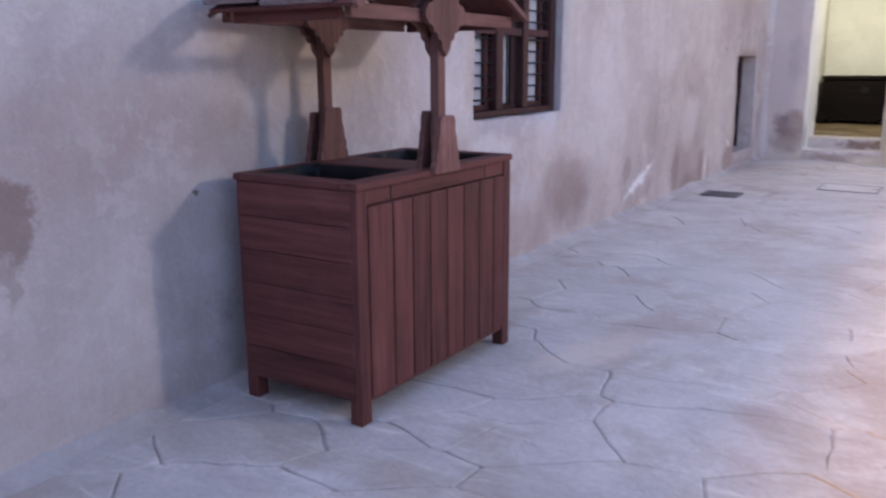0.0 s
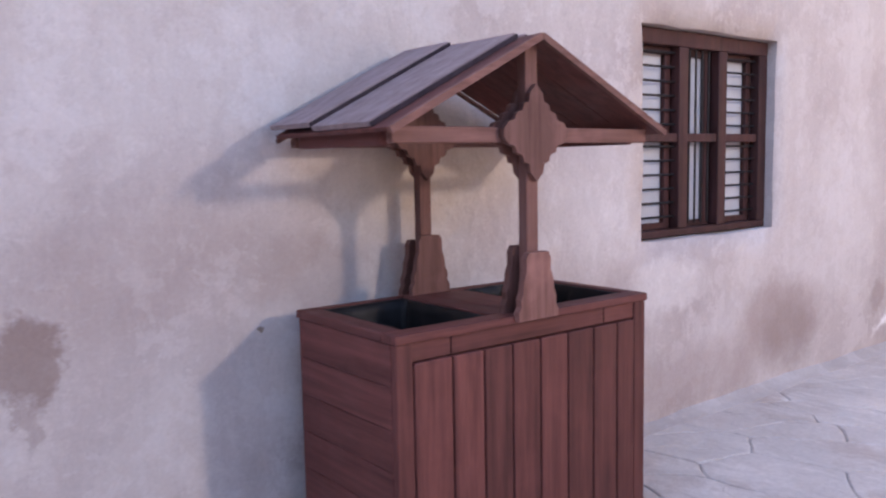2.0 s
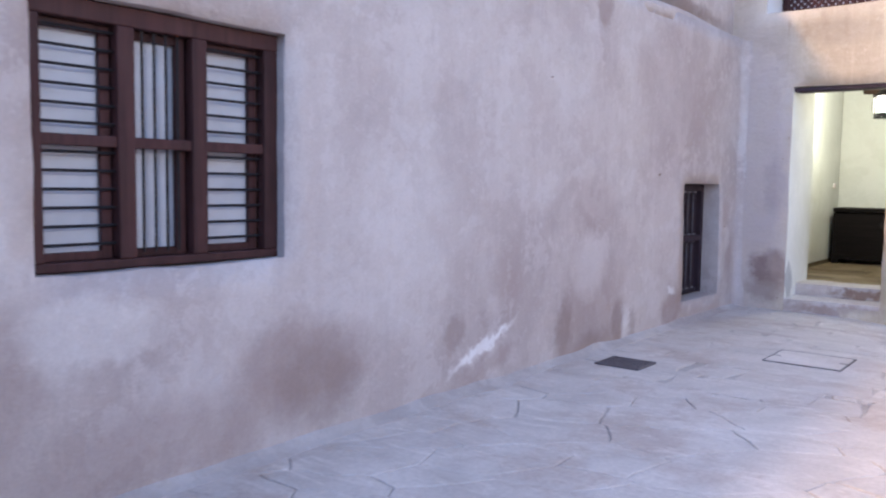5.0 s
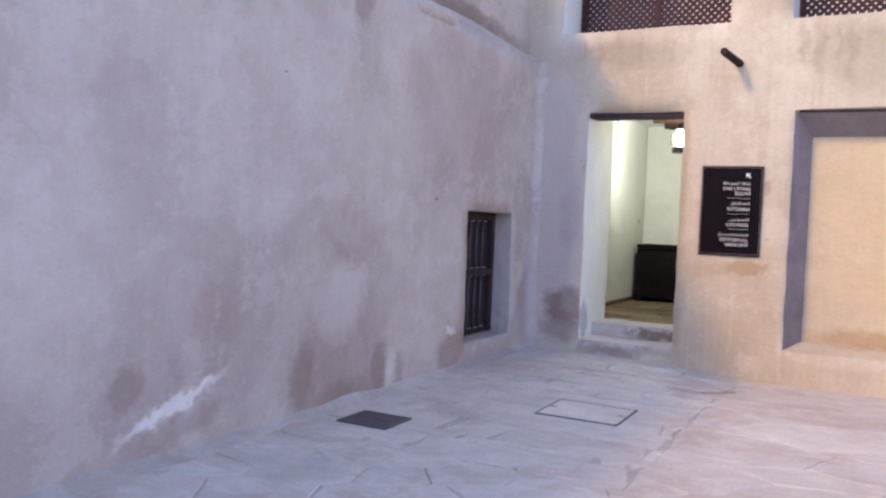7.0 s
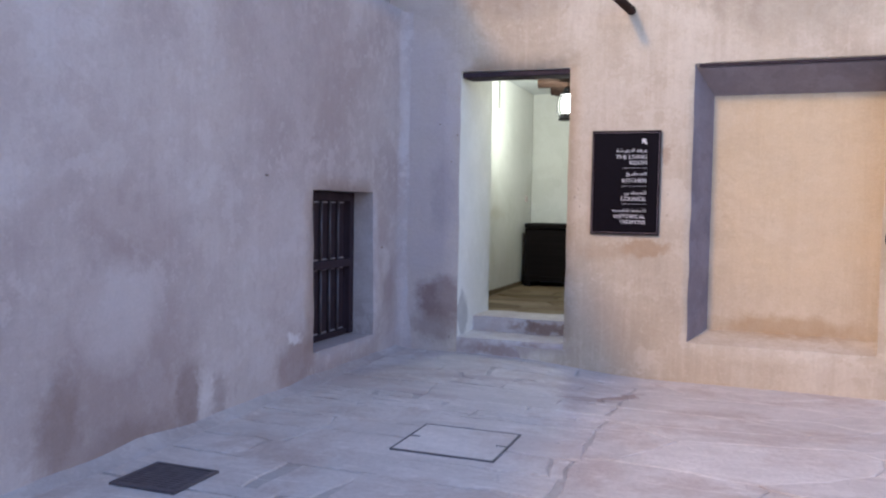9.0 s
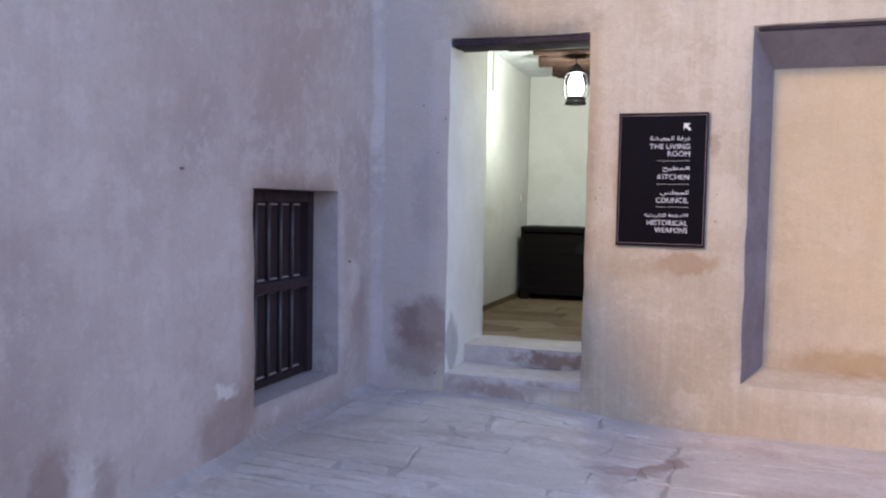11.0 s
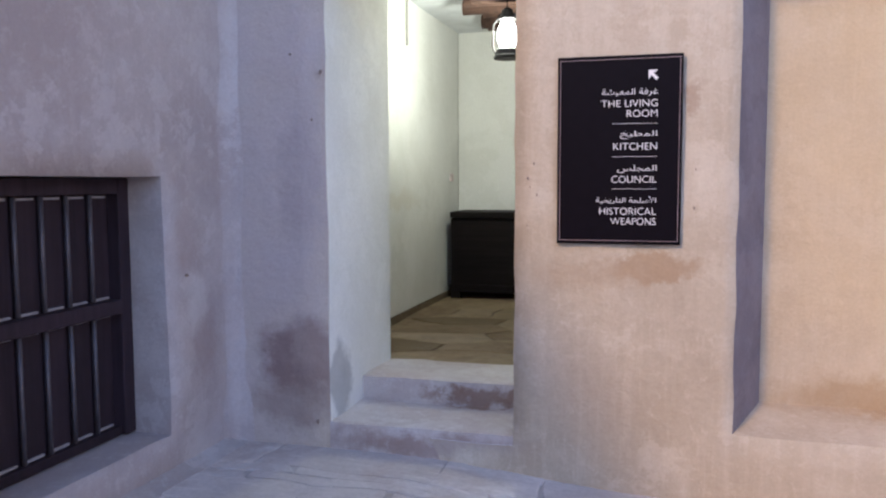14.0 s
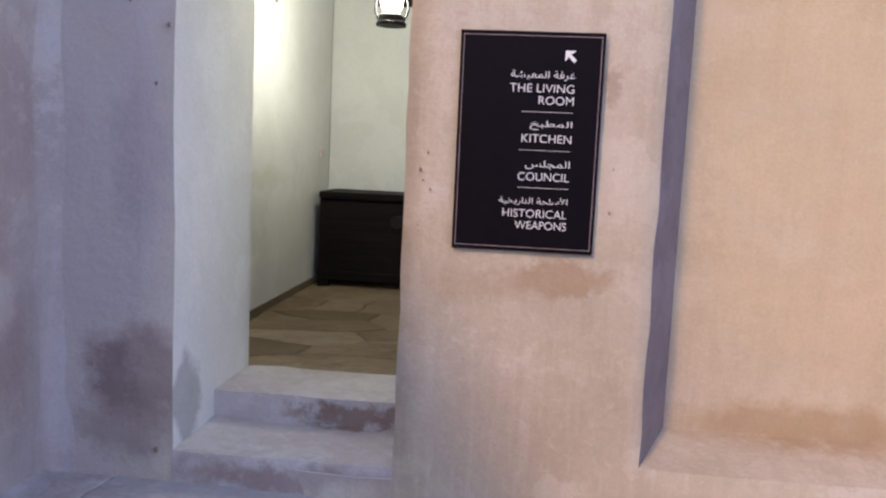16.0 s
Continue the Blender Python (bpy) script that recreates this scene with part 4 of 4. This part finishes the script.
board = boxpart("board", (SX0, SX1, SY, 8.592, SZ0, SZ1), M_SIGN, sign, bevel=0.003)
for d in ((SX0 + 0.012, SX1 - 0.012, SY - 0.002, SY, SZ0 + 0.016, SZ0 + 0.019), (SX0 + 0.012, SX1 - 0.012, SY - 0.002, SY, SZ1 - 0.019, SZ1 - 0.016),
          (SX0 + 0.012, SX0 + 0.015, SY - 0.002, SY, SZ0 + 0.019, SZ1 - 0.019), (SX1 - 0.015, SX1 - 0.012, SY - 0.002, SY, SZ0 + 0.019, SZ1 - 0.019)):
    boxpart("border_line", d, M_ROOF, board, bevel=0)
RIGHT = SX0 + 0.805 * (SX1 - SX0)


def at_v(f):
    return SZ1 - f * (SZ1 - SZ0)


def lettering(words, v_mid, cap, width=None, thin=-0.009):
    """One line of print; every letter or dot is a piece of its own on the board."""
    cu = bpy.data.curves.new("lettering", "FONT")
    cu.body, cu.size, cu.extrude, cu.offset = words, 1.0, 0.0, thin
    tmp = bpy.data.objects.new("lettering_source", cu)
    scene.collection.objects.link(tmp)
    bpy.context.view_layer.update()
    me = bpy.data.meshes.new_from_object(tmp.evaluated_get(bpy.context.evaluated_depsgraph_get()))
    bpy.data.objects.remove(tmp)
    if not me.vertices:
        return None
    xs, ys = [v.co.x for v in me.vertices], [v.co.y for v in me.vertices]
    k = cap / (max(ys) - min(ys))
    kx = k if width is None else width / (max(xs) - min(xs))
    for v in me.vertices:
        v.co = ((v.co.x - max(xs)) * kx, 0, (v.co.y - (max(ys) + min(ys)) / 2) * k)
    bm = bmesh.new()
    bm.from_mesh(me)
    bpy.data.meshes.remove(me)
    bmesh.ops.remove_doubles(bm, verts=bm.verts, dist=1e-6)
    left = set(bm.verts)
    while left:
        todo, island = [left.pop()], []
        while todo:
            v = todo.pop()
            island.append(v)
            for e in v.link_edges:
                o = e.other_vert(v)
                if o in left:
                    left.remove(o)
                    todo.append(o)
        faces = {f for v in island for f in v.link_faces}
        if not faces:
            continue
        index = {v: i for i, v in enumerate(island)}
        piece = bpy.data.meshes.new("letter")
        piece.from_pydata([v.co[:] for v in island], [], [[index[v] for v in f.verts] for f in faces])
        piece.materials.append(M_LETTER)
        ob = new("letter", piece)
        ob.parent = board
        ob.location = (RIGHT, SY - 0.003, at_v(v_mid))
    bm.free()


for words, v, w in (("THE LIVING", 0.252, 0.262), ("ROOM", 0.306, 0.142), ("KITCHEN", 0.478, 0.203), ("COUNCIL", 0.652, 0.210),
                    ("HISTORICAL", 0.822, 0.265), ("WEAPONS", 0.876, 0.212)):
    lettering(words, v, 0.0335, w, -0.006)

# Arabic lines, written with their joined letter forms from right to left
FORMS = {"\u0627": "\ufe8d\ufe8e", "\u0644": "\ufedd\ufede\ufedf\ufee0", "\u0645": "\ufee1\ufee2\ufee3\ufee4", "\u0639": "\ufec9\ufeca\ufecb\ufecc",
         "\u064a": "\ufef1\ufef2\ufef3\ufef4", "\u0634": "\ufeb5\ufeb6\ufeb7\ufeb8", "\u0629": "\ufe93\ufe94", "\u063a": "\ufecd\ufece\ufecf\ufed0",
         "\u0631": "\ufead\ufeae", "\u0641": "\ufed1\ufed2\ufed3\ufed4", "\u0637": "\ufec1\ufec2\ufec3\ufec4", "\u0628": "\ufe8f\ufe90\ufe91\ufe92",
         "\u062e": "\ufea5\ufea6\ufea7\ufea8", "\u062c": "\ufe9d\ufe9e\ufe9f\ufea0", "\u0633": "\ufeb1\ufeb2\ufeb3\ufeb4", "\u0623": "\ufe83\ufe84",
         "\u062d": "\ufea1\ufea2\ufea3\ufea4", "\u062a": "\ufe95\ufe96\ufe97\ufe98"}


def shaped(text):
    text = text.replace("\u0644\u0623", "\ufef7")
    out, joins = [], False
    for i, c in enumerate(text):
        nxt = text[i + 1] if i + 1 < len(text) else " "
        if c == "\ufef7":
            out.append("\ufef8" if joins else c)
            joins = False
        elif c in FORMS:
            f = FORMS[c]
            fwd = len(f) == 4 and (nxt in FORMS or nxt == "\ufef7")
            out.append(f[(3 if joins else 2) if fwd else (1 if joins else 0)])
            joins = fwd
        else:
            out.append(c)
            joins = False
    return "".join(reversed(out))


for words, v, w in (("\u063a\u0631\u0641\u0629 \u0627\u0644\u0645\u0639\u064a\u0634\u0629", 0.195, 0.26), ("\u0627\u0644\u0645\u0637\u0628\u062e", 0.418, 0.172),
                    ("\u0627\u0644\u0645\u062c\u0644\u0633", 0.597, 0.182), ("\u0627\u0644\u0623\u0633\u0644\u062d\u0629 \u0627\u0644\u062a\u0627\u0631\u064a\u062e\u064a\u0629", 0.764, 0.282)):
    lettering(shaped(words), v, 0.038, w, -0.002)
for v, w in ((0.358, 0.21), (0.532, 0.21), (0.703, 0.208)):
    boxpart("rule", (RIGHT - w, RIGHT, SY - 0.002, SY, at_v(v) - 0.0008, at_v(v) + 0.0008), M_LETTER, board, bevel=0)
bm = bmesh.new()
ax, az = RIGHT - 0.022, at_v(0.108)
prism(bm, [(ax - 0.022, az + 0.024), (ax + 0.02, az + 0.024), (ax + 0.008, az + 0.012), (ax - 0.002, az + 0.012), (ax + 0.024, az - 0.014),
           (ax + 0.014, az - 0.024), (ax - 0.011, az + 0.002), (ax - 0.011, az - 0.006), (ax - 0.022, az - 0.018)], "y", SY - 0.003, SY)
part("arrow", bm, M_LETTER, board)

# ---- fire extinguisher ----
ext = thing("fire_extinguisher", (4.34, 8.5, 0.86), "red fire extinguisher with black hose on the wall", "fire extinguisher")
EX, EY = 4.34, 8.485
bm = bmesh.new()
lathe(bm, [(0.07, 0.0), (0.082, 0.02), (0.082, 0.33), (0.07, 0.38), (0.035, 0.42), (0.03, 0.44)], (EX, EY, 0.92), 24)
body = part("body", bm, M_RED, ext, smooth=True)
bm = bmesh.new()
lathe(bm, [(0.086, -0.06), (0.092, -0.03), (0.092, 0.05), (0.086, 0.06)], (EX, EY, 0.92), 24)
part("base_ring", bm, M_RUBBER, ext, "black plastic base")
bm = bmesh.new()
lathe(bm, [(0.0832, 0.0), (0.0832, 0.15)], (EX, EY, 1.06), 24)
part("label", bm, M_PRINT, body, "faded printed label")
bm = bmesh.new()
box(bm, EX - 0.03, EX + 0.03, EY - 0.02, EY + 0.02, 1.355, 1.39, 0.004)
box(bm, EX - 0.09, EX + 0.03, EY - 0.012, EY + 0.012, 1.39, 1.405, 0.003)
part("valve", bm, M_RUBBER, ext)
boxpart("bracket", (EX - 0.03, EX + 0.03, EY + 0.07, Y_END + 0.004, 1.18, 1.24), M_IRON, ext)
bm = bmesh.new()
pts = [Vector((EX - 0.03 - 0.16 * math.sin(math.pi * k / 14) - 0.04 * k / 14, EY - 0.03, 1.37 - 0.36 * k / 14)) for k in range(15)]
for p, q in zip(pts, pts[1:]):
    rod(bm, p, q, 0.0095, seg=8)
part("hose", bm, M_RUBBER, ext)

# ---- small chips knocked out of the long wall ----
for y, z, r in ((-2.133, 0.884, 0.013), (4.13, 2.287, 0.005), (6.25, 1.566, 0.006), (8.16, 0.99, 0.008)):
    bm = bmesh.new()
    ring = [(y + r * (1 + 0.4 * math.sin(k * 2.7 + y)) * math.cos(k * 0.785), z + r * 0.8 * (1 + 0.4 * math.cos(k * 1.9 + z)) * math.sin(k * 0.785)) for k in range(8)]
    prism(bm, ring, "x", -0.02, 0.012)
    tagged(part("wall_chip", bm, M_CHIP, None), "small dark chip in the plaster wall", "plaster chip", "chips in the plaster")

for x, z, r in ((0.564, 2.038, 0.012), (0.51, 1.79, 0.008), (0.39, 2.139, 0.009), (1.707, 1.546, 0.007), (1.678, 1.474, 0.009), (1.723, 1.392, 0.007),
                (1.69, 1.43, 0.005), (1.676, 1.238, 0.005), (2.473, 1.329, 0.009), (2.477, 1.511, 0.006), (0.517, 0.146, 0.012)):
    bm = bmesh.new()
    ring = [(x + 0.5 * r * (1 + 0.4 * math.sin(k * 2.7 + x * 9)) * math.cos(k * 0.785), z + 0.9 * r * (1 + 0.4 * math.cos(k * 1.9 + z * 5)) * math.sin(k * 0.785)) for k in range(8)]
    prism(bm, ring, "y", Y_END - 0.014, Y_END + 0.02)
    tagged(part("wall_chip", bm, M_CHIP, None), "small dark chip in the plaster wall", "plaster chip", "chips in the plaster")

POLE_X, POLE_Z, BEAM_Z = 0.72, 2.92, 2.89
# ---- room things: chest, ceiling poles, lantern ----
chest = thing("wooden_chest", (0.9, 12.72, ZR), "black-stained wooden chest standing on the room floor", "chest")
CX0, CX1, CY0, CY1 = 0.2, 1.75, 12.42, 13.0
chest_body = boxpart("body", (CX0 + 0.03, CX1 - 0.03, CY0 + 0.02, CY1, ZR + 0.1, ZR + 0.80), M_CHEST, chest, bevel=0.01)
boxpart("lid", (CX0 + 0.03, CX1, CY0 - 0.015, CY1 + 0.01, ZR + 0.805, ZR + 0.87), M_CHEST, chest, bevel=0.012)
boxpart("plinth", (CX0 + 0.015, CX1 - 0.015, CY0 + 0.005, CY1, ZR + 0.06, ZR + 0.14), M_CHEST, chest, bevel=0.01)
for x in (CX0 + 0.03, CX1 - 0.13):
    for y in (CY0 + 0.01, CY1 - 0.11):
        boxpart("foot", (x, x + 0.1, y, y + 0.1, ZR - 0.008, ZR + 0.07), M_CHEST, chest)
boxpart("handle", (CX0 + 0.0, CX0 + 0.03, 12.62, 12.8, ZR + 0.55, ZR + 0.6), M_IRON, chest_body, "iron side handle")
bm = bmesh.new()
rod(bm, (0.95, CY0 + 0.022, ZR + 0.62), (0.95, CY0 + 0.008, ZR + 0.62), 0.06, seg=20)
part("lock_plate", bm, M_IRON, chest_body, "round iron lock plate")

for k in range(11):
    y = 10.75 + k * 0.21
    bm = bmesh.new()
    r = 0.055 + 0.012 * math.sin(k * 2.3)
    rod(bm, (POLE_X + 0.09 * math.sin(k * 1.7), y, POLE_Z), (4.22, y + 0.05 * math.sin(k), POLE_Z + 0.01), r, r * 0.9, seg=12)
    tagged(part("ceiling_pole", bm, M_POLE, None), "round rough timber ceiling pole", "ceiling pole", "poles under the room ceiling")
bm = bmesh.new()
rod(bm, (0.6, 10.25, BEAM_Z), (4.21, 10.3, BEAM_Z + 0.02), 0.07, 0.065, seg=12)
tagged(part("ceiling_beam", bm, M_POLE, None), "long round timber beam under the ceiling poles", "ceiling beam")

lantern = thing("hanging_lantern", (1.12, 10.85, 2.4), "lit hurricane lantern with dark metal frame hanging from a chain", "lantern")
LX, LY, LZ = 1.12, 10.85, 2.40
bm = bmesh.new()
lathe(bm, [(0.105, 0.0), (0.105, 0.02), (0.09, 0.035), (0.085, 0.07), (0.06, 0.085)], (LX, LY, LZ), 20)
part("base", bm, M_IRON, lantern)
bm = bmesh.new()
lathe(bm, [(0.05, 0.086), (0.075, 0.13), (0.08, 0.18), (0.068, 0.24), (0.045, 0.285)], (LX, LY, LZ), 20)
globe = part("globe", bm, M_GLOW, lantern, "glowing white glass globe", smooth=True)
globe.visible_shadow = False
bm = bmesh.new()
lathe(bm, [(0.05, 0.286), (0.08, 0.30), (0.05, 0.33), (0.045, 0.37), (0.015, 0.39)], (LX, LY, LZ), 20)
cap = part("chimney_cap", bm, M_IRON, lantern)
for a in (0, math.pi):
    bm = bmesh.new()
    c = math.cos(a)
    pts = [(LX + c * 0.085, LY, LZ + 0.03), (LX + c * 0.115, LY, LZ + 0.10), (LX + c * 0.11, LY, LZ + 0.26), (LX + c * 0.05, LY, LZ + 0.345)]
    for p, q in zip(pts, pts[1:]):
        rod(bm, p, q, 0.008, seg=8)
    part("side_wire", bm, M_IRON, lantern)
bm = bmesh.new()
rod(bm, (LX, LY, LZ + 0.38), (LX, LY, 3.03), 0.006, seg=6)
part("chain", bm, M_IRON, cap)
bulb = new("lantern_bulb", lantern_data)
bulb.location = (LX, LY, LZ + 0.18)

conduit = thing("wall_conduit", (0.16, 11.2, 2.62), "thin grey cable conduit on the whitewashed room wall", "conduit")
boxpart("tube", (0.146, 0.168, 11.29, 11.315, 2.62, 3.02), M_CONDUIT, conduit, bevel=0.003)

socket = thing("junction_box", (0.15, 12.75, 1.46), "small cream junction box on the whitewashed room wall", "junction box")
boxpart("cover", (0.146, 0.172, 12.71, 12.79, 1.46, 1.54), M_LABEL, socket, bevel=0.006)
bm = bmesh.new()
prism(bm, [(0.146, ZR - 0.01), (0.146, ZR + 0.05), (0.158, ZR + 0.046), (0.168, ZR - 0.01)], "y", Y_ROOM + 0.01, 13.04)
tagged(part("trim_skirting", bm, M_MORTAR_IN, None), "thin dark mortar skirting at the foot of the room wall", "skirting", kind="structure")

# ---- flagstones ----
def clip_cell(seed, others, bounds):
    """Cell of a weighted seed (u, v, size): the share of the ground nearer to it than to the others."""
    x0, x1, y0, y1 = bounds
    poly = [(x0, y0), (x1, y0), (x1, y1), (x0, y1)]
    for o in others:
        dx, dy = o[0] - seed[0], o[1] - seed[1]
        k = 0.5 + (seed[2] ** 2 - o[2] ** 2) / (2 * (dx * dx + dy * dy))
        poly = cut(poly, (seed[0] + dx * k, seed[1] + dy * k), (dx, dy))
        if len(poly) < 3:
            return []
    return poly


def cut(poly, point, normal):
    out = []
    for p, q in zip(poly, poly[1:] + poly[:1]):
        sp = (p[0] - point[0]) * normal[0] + (p[1] - point[1]) * normal[1]
        sq = (q[0] - point[0]) * normal[0] + (q[1] - point[1]) * normal[1]
        if sp <= 0:
            out.append(p)
        if sp * sq < 0:
            k = sp / (sp - sq)
            out.append((p[0] + (q[0] - p[0]) * k, p[1] + (q[1] - p[1]) * k))
    return out


def stone_mesh(poly, gap, height, z, tilt=0.003, rng=random):
    """Stone slab from a cell: wavy edge, rounded arris, slightly uneven top."""
    cx, cy = sum(p[0] for p in poly) / len(poly), sum(p[1] for p in poly) / len(poly)
    ring = []
    for p, q in zip(poly, poly[1:] + poly[:1]):
        ln = math.hypot(q[0] - p[0], q[1] - p[1])
        if ln < 0.02:
            continue
        k = max(1, int(ln / 0.07))
        for i in range(k):
            t = (i + (0.07 if i == 0 else 0)) / k
            ring.append((p[0] + (q[0] - p[0]) * t, p[1] + (q[1] - p[1]) * t))
        t = 1 - 0.07 / k
        ring.append((p[0] + (q[0] - p[0]) * t, p[1] + (q[1] - p[1]) * t))
    def wavy(x, y, k):
        return 0.05 * noise.noise(Vector((x * 2.6, y * 2.6, k))) + 0.016 * noise.noise(Vector((x * 9, y * 11, k)))
    ring = [(x + wavy(x, y, 0.3), y + wavy(x, y, 7.3)) for x, y in ring]

    def inset(d):
        out = []
        for x, y in ring:
            ln = math.hypot(x - cx, y - cy) or 1
            s = max(0.2, 1 - d / ln)
            out.append((cx + (x - cx) * s, cy + (y - cy) * s))
        return out
    a, b = rng.uniform(-tilt, tilt), rng.uniform(-tilt, tilt)
    low, mid, top = inset(gap), inset(gap), inset(gap + 0.008)
    verts, n_ = [], len(ring)
    for pts, h in ((low, -0.03), (mid, -0.004), (top, 0.0)):
        for x, y in pts:
            verts.append((x, y, z(x, y) + height + h + a * (x - cx) + b * (y - cy) + (0.002 * noise.noise(Vector((x * 3, y * 3, 5))) if h == 0 else 0)))
    faces = [tuple(range(2 * n_, 3 * n_))]
    for r in (0, 1):
        for i in range(n_):
            j = (i + 1) % n_
            faces.append((r * n_ + i, r * n_ + j, (r + 1) * n_ + j, (r + 1) * n_ + i))
    return verts, faces


def pave(x0, x1, y0, y1, spacing, rng, turn=28.0, long=1.85):
    """Crazy paving: irregular slabs of very unequal size, longer in one direction, with slivers between them."""
    c, si = math.cos(radians(turn)), math.sin(radians(turn))
    def there(x, y):
        return ((x * c + y * si) / long, -x * si + y * c)
    def back(u, v):
        return (u * long * c - v * si, u * long * si + v * c)
    corners = [there(x, y) for x in (x0, x1) for y in (y0, y1)]
    u0, u1 = min(p[0] for p in corners), max(p[0] for p in corners)
    v0, v1 = min(p[1] for p in corners), max(p[1] for p in corners)
    seeds, cells = [], collections.defaultdict(list)
    pitch = spacing * 0.8
    for k in range(int((u1 - u0) * (v1 - v0) / (pitch * pitch) * 3)):
        u, v = rng.uniform(u0, u1), rng.uniform(v0, v1)
        xy = back(u, v)
        if not (x0 - 1 < xy[0] < x1 + 1 and y0 - 1 < xy[1] < y1 + 1):
            continue
        size = spacing * rng.choice((0.14, 0.22, 0.36, 0.42, 0.5))
        i, j = int(u // spacing), int(v // spacing)
        near = [o for a in (-1, 0, 1) for b in (-1, 0, 1) for o in cells[i + a, j + b]]
        if all(math.hypot(o[0] - u, o[1] - v) > 0.92 * (size + o[2]) for o in near):
            s = (u, v, size)
            seeds.append(s)
            cells[i, j].append(s)
    for s in seeds:
        i, j = int(s[0] // spacing), int(s[1] // spacing)
        near = [o for a in range(-3, 4) for b in range(-3, 4) for o in cells[i + a, j + b] if o is not s]
        p = clip_cell(s, near, (s[0] - 2, s[0] + 2, s[1] - 2, s[1] + 2))
        p = [back(*q) for q in p]
        for point, normal in (((x0, y0), (-1, 0)), ((x0, y0), (0, -1)), ((x1, y1), (1, 0)), ((x1, y1), (0, 1))):
            p = cut(p, point, normal) if len(p) > 2 else []
        area = abs(sum(a[0] * b[1] - b[0] * a[1] for a, b in zip(p, p[1:] + p[:1]))) / 2 if len(p) >= 3 else 0
        if area > 0.004:
            yield back(s[0], s[1]), p


def courses(x0, x1, y0, y1, rng):
    """Roughly squared slabs laid in uneven courses."""
    y = y0
    while y < y1 - 0.02:
        d = min(rng.choice((0.09, 0.14, 0.22, 0.3, 0.4)) * rng.uniform(0.85, 1.15), y1 - y)
        if y1 - y - d < 0.15:
            d = y1 - y
        x = x0
        while x < x1 - 0.02:
            w = min(rng.uniform(0.25, 1.15), x1 - x)
            j = lambda: rng.uniform(-0.05, 0.05)
            yield (x + w / 2, y + d / 2), [(x + j(), y + 0.3 * j()), (x + w / 2, y + 0.3 * j()), (x + w + j(), y + 0.3 * j()), (x + w + j(), y + d + 0.3 * j()), (x + j(), y + d + 0.3 * j())]
            x += w
        y += d


rng = random.Random(7)
far_v, far_f, count = [], [], 0
Y_COURSE = 4.15
laid = list(pave(0.0, 11.0, -8.0, Y_COURSE, 0.41, rng)) + list(courses(0.0, 2.3, Y_COURSE, Y_END + 0.02, rng))
laid += list(pave(2.3, 11.0, Y_COURSE, Y_END + 0.02, 0.66, rng, turn=8.0))
for s, p in laid:
    v, f = stone_mesh(p, (0.006 if s[1] > Y_COURSE and s[0] < 2.3 else 0.0022) + (0.011 if s[1] > Y_COURSE and s[0] < 2.3 else 0.007) * rng.random() ** 2, rng.uniform(-0.0015, 0.0015), sink, 0.003, rng)
    if -3.9 < s[1] and s[0] < 4.6 + max(0, (s[1] - 3) * 0.1) and count < 300:
        me = bpy.data.meshes.new("flagstone")
        me.from_pydata(v, [], f)
        me.materials.append(M_FLAG)
        ob = new("flagstone", me)
        ob.parent = pavement
        count += 1
    else:
        k = len(far_v)
        far_v += v
        far_f += [tuple(i + k for i in q) for q in f]
me = bpy.data.meshes.new("outer_flagstones")
me.from_pydata(far_v, [], far_f)
me.materials.append(M_FLAG)
ob = new("outer_flagstones", me)
ob.parent = pavement
ob["kind"] = "stuff"
for s, p in pave(0.15, 3.2, Y_ROOM, 13.05, 0.5, rng, turn=12.0):
    v, f = stone_mesh(p, 0.009, rng.uniform(-0.002, 0.002), lambda x, y: ZR - 0.004, 0.004, rng)
    me = bpy.data.meshes.new("flagstone")
    me.from_pydata(v, [], f)
    me.materials.append(M_FLAG_IN)
    ob = new("flagstone", me)
    ob.parent = room_floor
